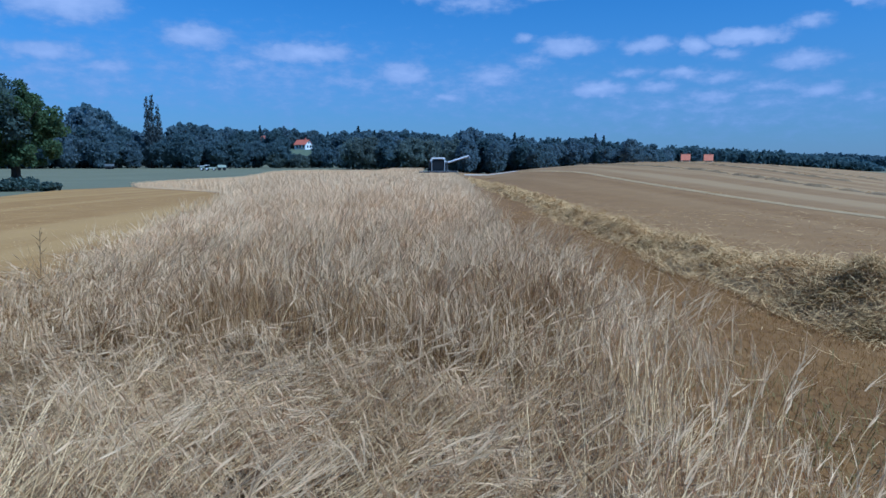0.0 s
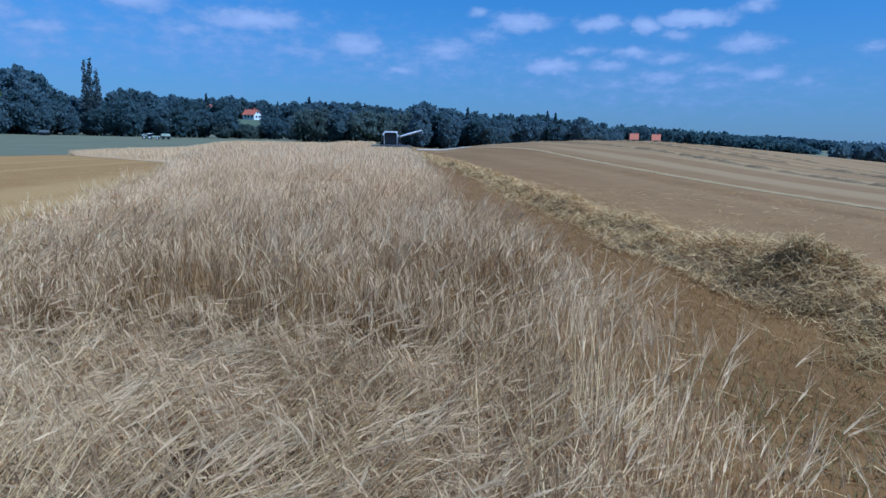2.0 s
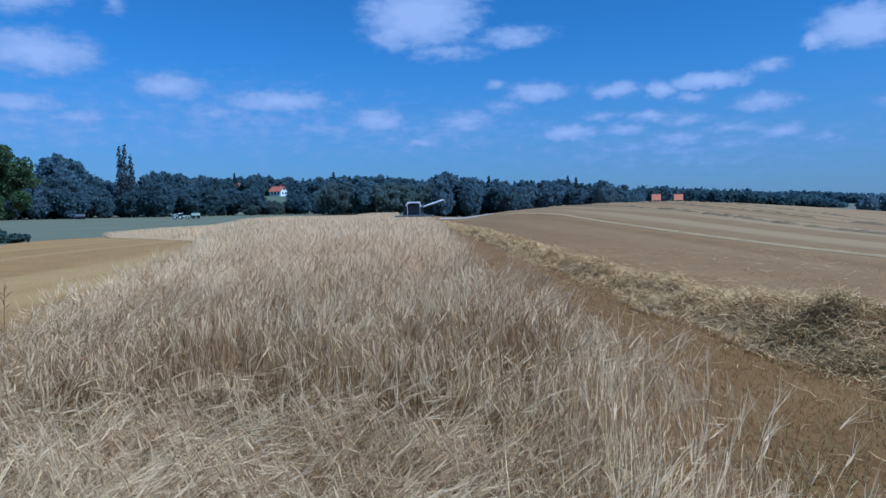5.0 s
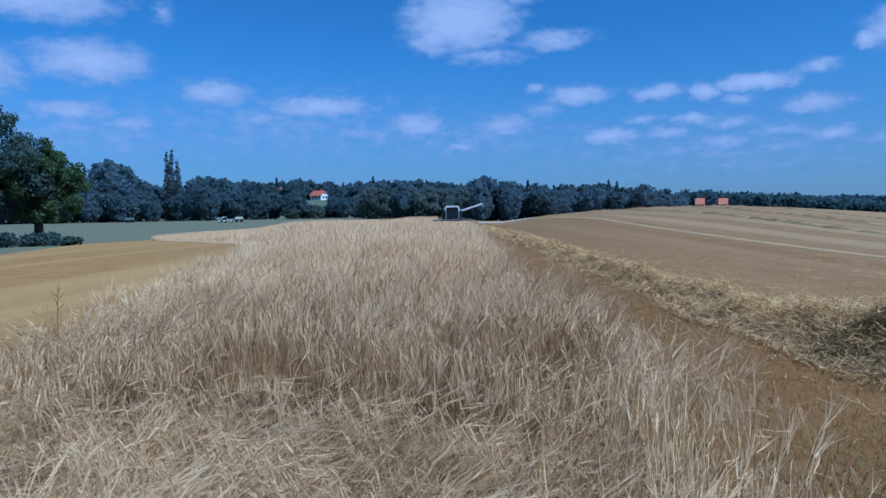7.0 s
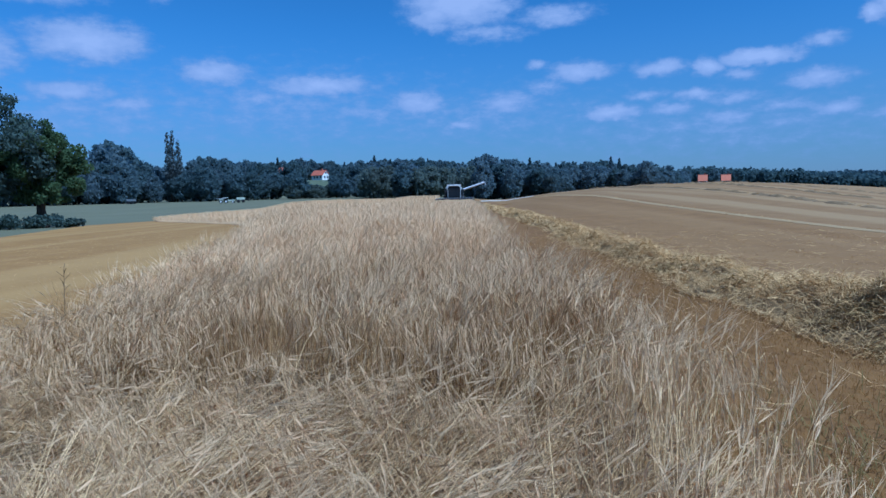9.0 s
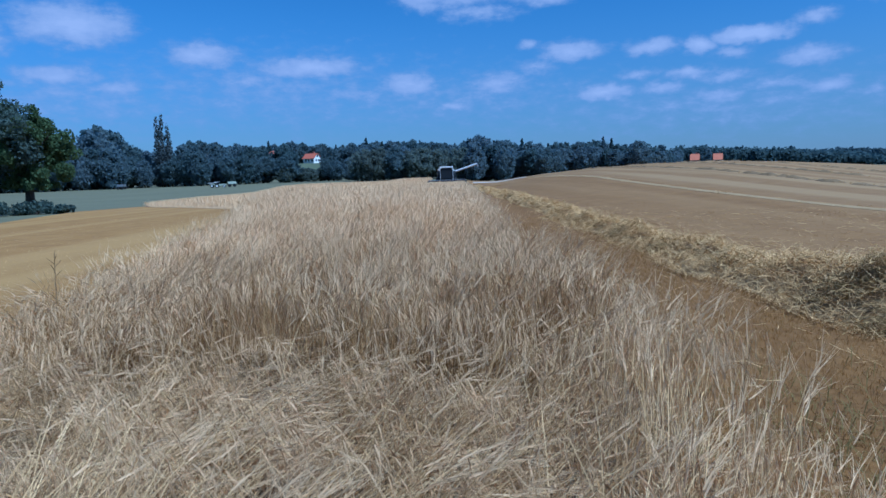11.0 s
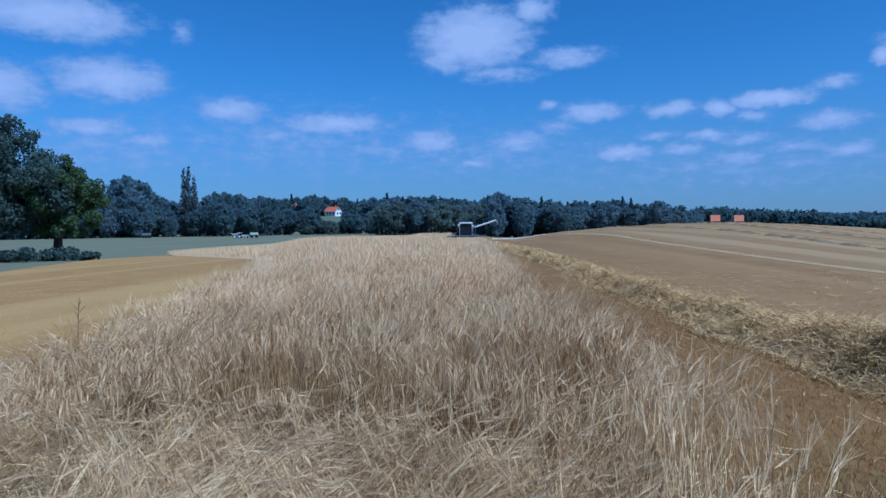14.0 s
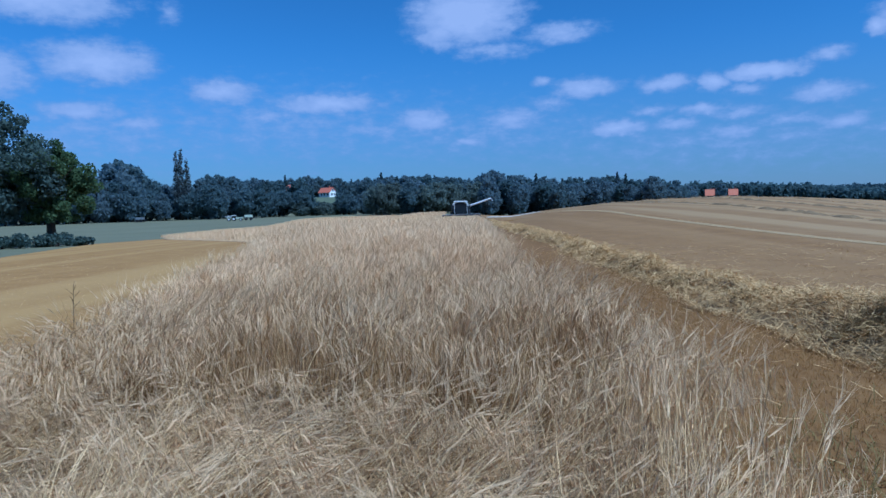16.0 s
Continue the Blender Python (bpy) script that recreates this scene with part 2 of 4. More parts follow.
# The same haze is put into the needle, willow and poplar colours.
M_NEEDLE_HAZED = material("hazed_conifer_foliage", (0.085, 0.125, 0.142), (0.115, 0.155, 0.165), 0.7, 0.4, 2.0, 0.0, 0.65, island=0.35, per_object=0.2)
M_WILLOW_HAZED = material("hazed_willow_foliage", (0.14, 0.168, 0.145), (0.18, 0.205, 0.17), 0.7, 0.3, 2.0, 0.0, 0.65, island=0.35, per_object=0.15)
M_POPLAR_HAZED = material("hazed_poplar_foliage", (0.105, 0.125, 0.13), (0.16, 0.18, 0.175), 0.7, 0.3, 2.0, 0.0, 0.5, island=0.5)
M_LAWN = material("lawn_grass", (0.085, 0.10, 0.055), (0.12, 0.135, 0.072), 0.95, 0.15, 4.0, 0.4)
M_BARK = material("bark", (0.025, 0.019, 0.014), (0.075, 0.058, 0.042), 0.9, 3, 18, 0.8, stretch=(1, 1, 0.25))
M_WHITE = plain("white_paint", (0.78, 0.78, 0.76), 0.45)
M_WALL = material("white_render", (0.66, 0.65, 0.62), (0.82, 0.81, 0.78), 0.9, 0.8, 12, 0.15)
M_TILE = material("red_roof_tiles", (0.34, 0.09, 0.05), (0.52, 0.16, 0.09), 0.8, 1.0, 8, 0.4)
M_TILE_O = material("orange_roof_tiles", (0.46, 0.145, 0.07), (0.62, 0.22, 0.12), 0.8, 1.0, 8, 0.4)
M_GLASS = plain("dark_glass", (0.02, 0.025, 0.03), 0.08)
M_GREY = plain("grey_steel", (0.34, 0.35, 0.36), 0.45, 0.6)
M_CABGLASS = plain("tinted_cab_glass", (0.015, 0.018, 0.022), 0.35)
M_DARK = plain("dark_machine_paint", (0.035, 0.04, 0.045), 0.5)
M_GREEN = plain("pale_green_paint", (0.48, 0.52, 0.40), 0.45)
M_TYRE = plain("tyre_rubber", (0.02, 0.02, 0.02), 0.85)
M_WRAP = plain("black_bale_film", (0.02, 0.022, 0.026), 0.25)


# ------------------------------------------------------------------ tools for building
rng = np.random.default_rng(7)


def smooth(a, b, v):
    t = np.clip((np.asarray(v, float) - a) / (b - a), 0, 1)
    return t * t * (3 - 2 * t)


BROW_AZ = (-60, -30, 0, 4, 8, 12.6, 17.5, 22, 26.8, 31.5, 35.5, 41, 60)
BROW_Z = (-0.6, -0.8, -0.95, -0.75, 0.55, 1.5, 1.9, 1.97, 1.5, 0.57, -0.35, -1.6, -4.0)


def land(x, y):
    """Height of the ground: level by the crop's edge, a dip ahead, a low brow to the right, rising land behind the meadow."""
    x, y = np.asarray(x, float), np.asarray(y, float)
    r, az = np.hypot(x, y), np.degrees(np.arctan2(x, y))
    h = np.interp(az, BROW_AZ, BROW_Z) * smooth(14, 115, r) * smooth(-30, 12, y)
    left = 1 - smooth(-2, 5, az)
    h = h + left * (0.45 * smooth(100, 150, r) + 0.5 * smooth(150, 240, r) + 8.6 * smooth(262, 335, r))
    h = h - (1 - left) * 3.6 * smooth(140, 300, r)
    return h


def hills(x, y, s, seed=0.0):
    return np.array([noise.noise((a / s + seed, b / s - seed, seed)) for a, b in zip(np.ravel(x), np.ravel(y))]).reshape(np.shape(x))


def mesh_of(name, verts, faces, mats, index=None, soft=False):
    me = bpy.data.meshes.new(name)
    verts, faces = np.asarray(verts, np.float32), np.asarray(faces, np.int32)
    k = faces.shape[1]
    me.vertices.add(len(verts))
    me.vertices.foreach_set("co", verts.ravel())
    me.loops.add(faces.size)
    me.loops.foreach_set("vertex_index", faces.ravel())
    me.polygons.add(len(faces))
    me.polygons.foreach_set("loop_start", np.arange(0, faces.size, k, dtype=np.int32))
    if index is not None:
        me.polygons.foreach_set("material_index", np.asarray(index, np.int32))
    me.polygons.foreach_set("use_smooth", np.full(len(faces), soft))
    for m in mats:
        me.materials.append(m)
    me.update(calc_edges=True)
    return me


def sheet(name, xs, ys_of, rows, mat, lift=0.0, label="", category="", bump=0.0):
    """A field: columns at the given x fractions between two edge lines (functions of y)."""
    left, right = ys_of
    Y = np.repeat(np.asarray(rows, float)[:, None], len(xs), 1)
    X = left(Y) + (right(Y) - left(Y)) * np.asarray(xs)[None, :]
    Z = land(X, Y) + lift
    if bump:
        Z = Z + bump * hills(X, Y, 0.7)
    n, m = Y.shape
    i = np.arange(n * m).reshape(n, m)
    f = np.stack([i[:-1, :-1], i[:-1, 1:], i[1:, 1:], i[1:, :-1]], -1).reshape(-1, 4)
    ob = new(name, mesh_of(name, np.stack([X, Y, Z], -1).reshape(-1, 3), f, [mat], soft=True))
    return tagged(ob, label, category, kind="structure")


def part(name, bm, mat, parent, label=""):
    me = bpy.data.meshes.new(name)
    bm.to_mesh(me)
    bm.free()
    for p in me.polygons:
        p.use_smooth = False
    me.materials.append(mat)
    ob = new(name, me)
    ob.parent = parent
    if label:
        ob["label"] = label
    return ob


def box(bm, x0, x1, y0, y1, z0, z1, bevel=0.0, m=None):
    r = bmesh.ops.create_cube(bm, size=1.0)
    T = Matrix.Translation(((x0 + x1) / 2, (y0 + y1) / 2, (z0 + z1) / 2)) @ Matrix.Diagonal((x1 - x0, y1 - y0, z1 - z0, 1))
    bmesh.ops.transform(bm, matrix=(m @ T) if m else T, verts=r["verts"])
    if bevel:
        es = {e for v in r["verts"] for e in v.link_edges}
        bmesh.ops.bevel(bm, geom=list(es), offset=bevel, segments=2, affect="EDGES")
    return bm


def rod(bm, a, b, r0, r1=None, seg=10):
    a, b = Vector(a), Vector(b)
    c = bmesh.ops.create_cone(bm, cap_ends=True, segments=seg, radius1=r0, radius2=r0 if r1 is None else r1, depth=(b - a).length)
    q = (b - a).to_track_quat("Z", "Y").to_matrix().to_4x4()
    bmesh.ops.transform(bm, matrix=Matrix.Translation((a + b) / 2) @ q, verts=c["verts"])
    return bm


def empty(name, m, label, category, group="", kind=""):
    ob = new(name)
    ob.matrix_world = m
    return tagged(ob, label, category, group, kind)


# ------------------------------------------------------------------ the land
def build_ground():
    azs = np.radians(np.concatenate([np.arange(-60, 60.1, 1.0), np.arange(65, 300, 6)]))
    rs = np.concatenate([[0.01], np.geomspace(1.0, 4000, 110)])
    A, R = np.meshgrid(azs, rs)
    X, Y = R * np.sin(A), R * np.cos(A)
    Z = land(X, Y)
    n, m = X.shape
    i = np.arange(n * m).reshape(n, m)
    j = np.roll(i, -1, axis=1)
    f = np.stack([i[:-1], i[1:], j[1:], j[:-1]], -1).reshape(-1, 4)
    ob = new("ground", mesh_of("ground", np.stack([X, Y, Z], -1).reshape(-1, 3), f[:, ::-1], [M_GRASS], soft=True))
    tagged(ob, "grey-green meadow ground reaching to the woods and horizon", "ground", kind="structure")


def crop_left(y):
    """The standing crop's left edge: cut back by the headland pass near the camera."""
    y = np.asarray(y, float)
    return np.interp(y, (-12, 7, 11, 16, 20, 30, 38, 45, 54, 60, 75, 106, 190), (-4.1, -4.25, -4.7, -5.7, -6.8, -9.4, -12.2, -18.0, -26, -29, -30, -33, -44))


def crop_right(y):
    y = np.asarray(y, float)
    return np.where(y > 96.4, -4.4, 1.02 + 0.010 * y + 0.30 * np.exp(-(y / 4.2) ** 2) + 0.24 * np.exp(-((y - 4.2) / 1.2) ** 2) - 0.30 * smooth(5, 9, y))


CROP_END = 150.0
build_ground()
rows_near = np.sort(np.concatenate([np.arange(-12, 30, 0.5), np.geomspace(30, 190, 60), [0.59, 0.61, 96.39, 96.41]]))
sheet("stubble_field", np.linspace(0, 1, 40), (lambda y: np.where(y < 0.6, crop_left(y) + 0.3, crop_right(y)), lambda y: 14.2 + 0.25 * np.sin(y * 0.4)), rows_near, M_STUBBLE, 0.02,
      "brown barley stubble in drill rows with paler chaff bands", "stubble field")
sheet("stubble_strip", np.linspace(0, 1, 16), (crop_right, lambda y: 3.85 + 0.12 * np.sin(y * 0.7) - 0.35 * smooth(8, 14, y)), np.concatenate([np.arange(-12, 30, 0.4), np.geomspace(30, 90, 20)]), M_STUBBLE_STRIP, 0.026,
      "dark brown stubble strip beside the barley", "stubble field")
sheet("stubble_field_beyond", np.linspace(0, 1, 90) ** 1.4, (lambda y: 14.2 + 0.25 * np.sin(y * 0.4), lambda y: 150 + 0 * y), rows_near, M_STUBBLE_FAR, 0.02,
      "paler stubble beyond the chaff row", "stubble field")
sheet("headland_stubble", np.linspace(0, 1, 30), (lambda y: np.interp(y, (-12, 23, 31, 48, 60), (-18, -20, -23, -28.5, -27)), lambda y: crop_left(y) + 0.3), np.concatenate([np.arange(-12, 40, 0.5), np.arange(40, 57, 1.0)]), M_STUBBLE_L, 0.03,
      "golden freshly cut headland stubble strip", "stubble field")
sheet("crop_soil", np.linspace(0, 1, 24), (crop_left, crop_right), np.sort(np.concatenate([[0.0, 0.61], np.arange(1, 30, 0.5), np.geomspace(30, 150, 40), [96.39, 96.41]]))[1:], M_SOIL, 0.035,
      "dry brown soil with straw litter under the barley", "soil")


# ------------------------------------------------------------------ standing barley
def ribbons(P, side, width):
    """Ribbons through the points P (n, k, 3), side vectors (n, 3) and widths (n, k). Returns vertices and quads."""
    n, k, _ = P.shape
    off = side[:, None, :] * width[:, :, None] * 0.5
    V = np.stack([P - off, P + off], 2).reshape(-1, 3)
    i = (np.arange(n) * 2 * k)[:, None] + 2 * np.arange(k - 1)[None, :]
    F = np.stack([i, i + 1, i + 3, i + 2], -1).reshape(-1, 4)
    return V, F


class Heap:
    """Collects quads of many small pieces for one mesh."""

    def __init__(self):
        self.v, self.f, self.m, self.n = [], [], [], 0

    def add(self, v, f, slot):
        self.v.append(v), self.f.append(f + self.n), self.m.append(np.full(len(f), slot))
        self.n += len(v)

    def make(self, name, mats):
        return mesh_of(name, np.concatenate(self.v), np.concatenate(self.f), mats, np.concatenate(self.m))


def unit(v):
    return v / np.maximum(np.linalg.norm(v, axis=-1, keepdims=True), 1e-9)


def gap_at(x, y):
    """1 in the trodden hollow among the barley."""
    return np.exp(-(((x + 1.6) / 0.7) ** 2 + ((y - 4.6) / 0.36) ** 2))


def chance(i, j, k):
    """A steady random number for each cell (i, j)."""
    v = np.sin(i * 127.1 + j * 311.7 + k * 74.7) * 43758.5453
    return v - np.floor(v)


def tufts(x, y, cell):
    """The tuft that each stem belongs to: its middle and four random numbers."""
    ix, iy = np.floor(x / cell), np.floor(y / cell)
    best = np.full(len(x), 1e9)
    out = np.zeros((6, len(x)))
    for di in (-1, 0, 1):
        for dj in (-1, 0, 1):
            i, j = ix + di, iy + dj
            cx, cy = (i + chance(i, j, 1)) * cell, (j + chance(i, j, 2)) * cell
            d2 = (cx - x) ** 2 + (cy - y) ** 2
            m = d2 < best
            best = np.where(m, d2, best)
            for q, v in enumerate((cx, cy, chance(i, j, 3), chance(i, j, 4), chance(i, j, 5), chance(i, j, 6))):
                out[q] = np.where(m, v, out[q])
    return out


def lodged_edge(x):
    """How far off the lying crop ends and the standing crop begins."""
    return 3.6 + 0.75 * (1 - smooth(-1.6, 0.4, x)) + 0.30 * np.sin(x * 1.1 + 0.6) + 0.25 * np.sin(x * 2.7) + 0.16 * np.clip(-x - 1, 0, 5)


def lodged(x, y):
    """1 where the barley lies down, 0 where it stands."""
    edge = lodged_edge(x)
    return 1 - smooth(edge - 0.3, edge + 0.35, y)


def crop_points(r0, r1, per_m2, spread=47):
    """Random places in the standing crop between two distances, in front of the standpoint."""
    a = radians(spread)
    n = int(per_m2 * a * (r1 * r1 - r0 * r0))
    r = np.sqrt(rng.uniform(r0 * r0, r1 * r1, n))
    az = rng.uniform(-a, a, n)
    x, y = r * np.sin(az), r * np.cos(az)
    wob = 0.12 * np.sin(y * 2.3) + 0.10 * np.sin(y * 5.1 + 1) + rng.normal(0, 0.10, n)
    keep = (x < crop_right(y) + wob) & (x > crop_left(y) + wob) & (y < CROP_END)
    keep &= rng.uniform(0, 1, n) > 0.85 * gap_at(x, y)
    # bare hollows along the foot of the standing crop
    foot = np.exp(-((y - lodged_edge(x) + 0.05) / 0.17) ** 2) * smooth(-0.25, 0.25, hills(x, y, 0.8, 21.0) + 0.1)
    keep &= rng.uniform(0, 1, n) > 0.8 * foot * (x > -3.2)
    if r1 <= 16:
        keep &= rng.uniform(0, 1, n) > 0.65 * (tufts(x, y, 0.27)[5] < 0.3)
    keep &= rng.uniform(0, 1, n) > (0.2 + 0.06 * (y < 4.4)) * smooth(0.3, 1.1, x) * (y < 9)
    # thin patches between tufts
    keep &= rng.uniform(0, 1, n) > 0.6 * smooth(0.0, 0.6, hills(x, y, 0.45, 11.0)) * (1 - smooth(7, 11, y))
    return x[keep], y[keep]


def barley(heap, r0, r1, per_m2, stem_k, awns, wide, ear_len=0.095, ear_w=0.0105):
    x, y = crop_points(r0, r1, per_m2)
    n = len(x)
    L = lodged(x, y) * (1 - 0.40 * smooth(0.1, 1.1, x))
    tall = 0.75 + 0.06 * hills(x, y, 2.2, 3.0) + rng.normal(0, 0.035, n)
    tall = tall * (1 - 0.85 * (1 - smooth(0, 6, x - crop_left(y))) * smooth(10, 14, -x))
    tall = tall * (1 - 0.2 * (1 - smooth(0.2, 1.4, x - crop_left(y))))
    tall = tall * (1 - 0.6 * smooth(10.5, 15, -x)) * (1 - 0.22 * gap_at(x + 0.2, y - 0.2)) + 0.05
    # stems lean together in tufts; a slow field of directions combs the lying crop to the sides
    cx, cy, q1, q2, q3, q4 = tufts(x, y, 0.27)
    tall = tall * (1 + 0.22 * (q3 - 0.5))
    ang = 1.1 * hills(x, y, 1.3, 5.0) + (q1 - 0.5) * 1.3 + rng.normal(0, 0.2, n) + 0.35 + np.where(rng.uniform(0, 1, n) < 0.06, rng.uniform(-3, 3, n), 0)
    far_ang = -0.3 + 2.5 * hills(x, y, 3, 9.0) + (q1 - 0.5) * 4.0 + rng.normal(0, 0.7, n)
    ang = np.where(L > 0.5, ang, far_ang)
    tilt = L * (0.74 + 0.40 * (1 - smooth(-1.5, 1.0, x)) + 0.3 * hills(x, y, 0.9, 2.0) + 0.6 * (q2 - 0.5) + rng.normal(0, 0.15, n))
    tilt = tilt + (1 - L) * (0.03 + 0.40 * smooth(1.8, 3.2, -x) * (1 - smooth(6.5, 9, y)) + 0.22 * q2 + np.abs(rng.normal(0, 0.08, n)))
    tilt = np.clip(tilt, 0.02, 1.38)
    d = np.stack([np.cos(ang), np.sin(ang), np.zeros(n)], 1)
    base = np.stack([x, y, land(x, y) + 0.03], 1)
    up = np.array([0, 0, 1.0])
    if not awns:
        base[:, 2] += 0.5 * tall
        tall = tall * 0.5
    t = np.linspace(0, 1, stem_k)
    # bent stems: the tilt grows along the stem
    th = tilt[:, None] * (0.45 + 0.75 * t[None, :] ** 0.8)
    step = tall[:, None, None] / (stem_k - 1) * (np.sin(th)[..., None] * d[:, None, :] + np.cos(th)[..., None] * up)
    step = step + rng.normal(0, 0.003, step.shape)
    P = np.concatenate([base[:, None, :], base[:, None, :] + np.cumsum(step[:, 1:], 1)], 1)
    if awns:
        pull = 0.45 * np.stack([cx - x, cy - y, 0 * x], 1)
        P = P + pull[:, None, :] * (t ** 1.5)[None, :, None]
    # nothing hangs over the cut edges
    inside = rng.uniform(0.35, 1, n) > gap_at(P[:, -1, 0], P[:, -1, 1])
    inside &= (P[:, -1, 0] < crop_right(y) + rng.normal(0.05, 0.10, n)) & (P[:, -1, 0] > crop_left(y) - 0.25)
    P, d, tilt, th, L = P[inside], d[inside], tilt[inside], th[inside], L[inside]
    n = len(P)
    side = unit(np.cross(d, up) * rng.normal(0, 1, n)[:, None] + d * rng.normal(0, 1, n)[:, None])
    w = wide * rng.uniform(0.7, 1.25, n)[:, None] * np.linspace(1.1, 0.75, stem_k)[None, :]
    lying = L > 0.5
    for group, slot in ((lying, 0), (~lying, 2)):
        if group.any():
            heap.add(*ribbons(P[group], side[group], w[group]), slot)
    # the stem's neck hooks over and the ear hangs from it
    tip = P[:, -1]
    hang = rng.uniform(0, 1, n) < 0.72
    hook = np.where(hang, rng.uniform(2.3, 2.9, n) - 0.9 * th[:, -1], rng.uniform(0.0, 0.7, n)) if awns else rng.uniform(0.0, 0.45, n)
    el = ear_len * rng.uniform(0.75, 1.2, n)
    heading = th[:, -1]
    E = [tip]
    for step_len, turn in ((0.45, 0.25), (0.5, 0.7), (0.5, 1.0), (0.5, 1.1)):
        a = np.minimum(heading + hook * turn, 3.0)
        E.append(E[-1] + el[:, None] * step_len * (np.sin(a)[:, None] * d + np.cos(a)[:, None] * up))
    E = np.stack(E, 1)
    e2 = unit(E[:, -1] - E[:, -2])
    if awns:
        heap.add(*ribbons(E[:, :3], side, np.tile([wide * 0.75, wide * 0.7, wide * 0.7], (n, 1))), 0)
        for turn in range(2):
            s = unit(np.cross(e2, rng.normal(0, 1, (n, 3))))
            heap.add(*ribbons(E[:, 2:], s, ear_w * rng.uniform(0.8, 1.2, n)[:, None] * np.array([0.55, 1.0, 0.18])[None, :]), 1)
    else:
        s = unit(np.cross(e2, rng.normal(0, 1, (n, 3))))
        heap.add(*ribbons(E[:, (0, 2, 4)], s, wide * 1.2 * rng.uniform(0.8, 1.2, n)[:, None] * np.array([0.5, 1.0, 0.5])[None, :]), 1)
    E = E[:, 2:]
    # awns: fine beards beyond the ear
    for q in range(awns):
        f0 = E[:, 1] + (E[:, 2] - E[:, 1]) * rng.uniform(-0.4, 1, n)[:, None]
        away = unit(e2 + rng.normal(0, 0.20, (n, 3)))
        B = np.stack([f0, f0 + away * rng.uniform(0.10, 0.18, n)[:, None]], 1)
        s = unit(np.cross(away, rng.normal(0, 1, (n, 3))))
        heap.add(*ribbons(B, s, np.tile(np.array([ear_w * 0.24, ear_w * 0.07]), (n, 1))), 1)
    if awns:
        # withered leaf blades
        k = n // 5
        pick = rng.choice(n, k, replace=False)
        a = P[pick, stem_k // 2]
        out = unit(d[pick] * rng.normal(0, 1, k)[:, None] + np.cross(d[pick], up) * rng.normal(0, 1, k)[:, None])
        ln = rng.uniform(0.08, 0.2, k)[:, None]
        B = np.stack([a, a + (out * 0.7 + up * 0.5) * ln * 0.6, a + (out * 1.2 - up * 0.1) * ln], 1)
        heap.add(*ribbons(B, unit(np.cross(out, up) + 0.3 * up), wide * np.tile(np.array([1.3, 1.8, 0.3]), (k, 1))), 2)


def build_crop():
    near = Heap()
    barley(near, 1.15, 4.2, 600, 6, 8, 0.0038, 0.085, 0.0085)
    barley(near, 4.2, 8.5, 760, 4, 5, 0.0031, 0.085, 0.0095)
    ob = new("barley_near", near.make("barley_near", [M_STALK, M_EAR, M_STEM_SHADED]))
    tagged(ob, "ripe pale barley, lodged stalks with bearded nodding ears", "barley", kind="stuff")
    mid = Heap()
    barley(mid, 8.5, 16, 520, 3, 3, 0.0040, 0.095, 0.0115)
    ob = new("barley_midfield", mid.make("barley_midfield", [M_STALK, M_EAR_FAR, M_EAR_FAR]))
    tagged(ob, "ripe standing barley with pale nodding ears", "barley", kind="stuff")
    far = Heap()
    barley(far, 16, 38, 240, 2, 0, 0.008, 0.11)
    barley(far, 38, 100, 25, 2, 0, 0.021, 0.17)
    barley(far, 100, 152, 14, 2, 0, 0.035, 0.2)
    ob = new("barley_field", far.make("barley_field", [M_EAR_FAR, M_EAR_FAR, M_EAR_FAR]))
    tagged(ob, "ripe standing barley, pale straw-coloured and dense", "barley", kind="stuff")
    # the dense mass of stems that closes the crop below its ears
    ys = np.concatenate([np.arange(4.6, 20, 0.16), np.arange(20, 40, 0.4), np.geomspace(40, 96.39, 50), [96.41], np.geomspace(97, CROP_END, 25)])
    fx = np.linspace(0, 1, 110)
    Y = np.repeat(ys[:, None], len(fx), 1)
    X = crop_left(Y) + 0.12 + (crop_right(Y) - 0.24 - crop_left(Y)) * fx[None, :]
    Z = land(X, Y) + (1 - 0.6 * smooth(10.5, 15, -X)) * (0.44 + 0.15 * smooth(7, 12, Y) + 0.10 * hills(X, Y, 1.6, 3.0) + 0.08 * hills(X, Y, 0.35, 1.0) * (1 - 0.5 * smooth(7, 12, Y))) * smooth(5.2, 7.0, Y - 0.25 * np.clip(-X, 0, 4)) * (1 - 0.9 * gap_at(X, Y))
    Z = land(X, Y) + (Z - land(X, Y)) * (1 - 0.85 * (1 - smooth(0, 6, X - crop_left(Y))) * smooth(10, 14, -X))
    Z = Z - 0.35 * gap_at(X, Y)
    edge = np.minimum(X - crop_left(Y), crop_right(Y) - X)
    Z = Z - 0.3 * (1 - smooth(0.1, 0.35, edge)) * (X > 0)
    Z = np.where(np.arange(len(fx))[None, :] == 0, land(X, Y), Z)
    n, m = Y.shape
    i = np.arange(n * m).reshape(n, m)
    f = np.stack([i[:-1, :-1], i[:-1, 1:], i[1:, 1:], i[1:, :-1]], -1).reshape(-1, 4)
    ob = new("barley_understorey", mesh_of("barley_understorey", np.stack([X, Y, Z], -1).reshape(-1, 3), f, [M_CANOPY], soft=True))
    tagged(ob, "dense brownish mass of barley stems under the ears", "barley", kind="stuff")


build_crop()


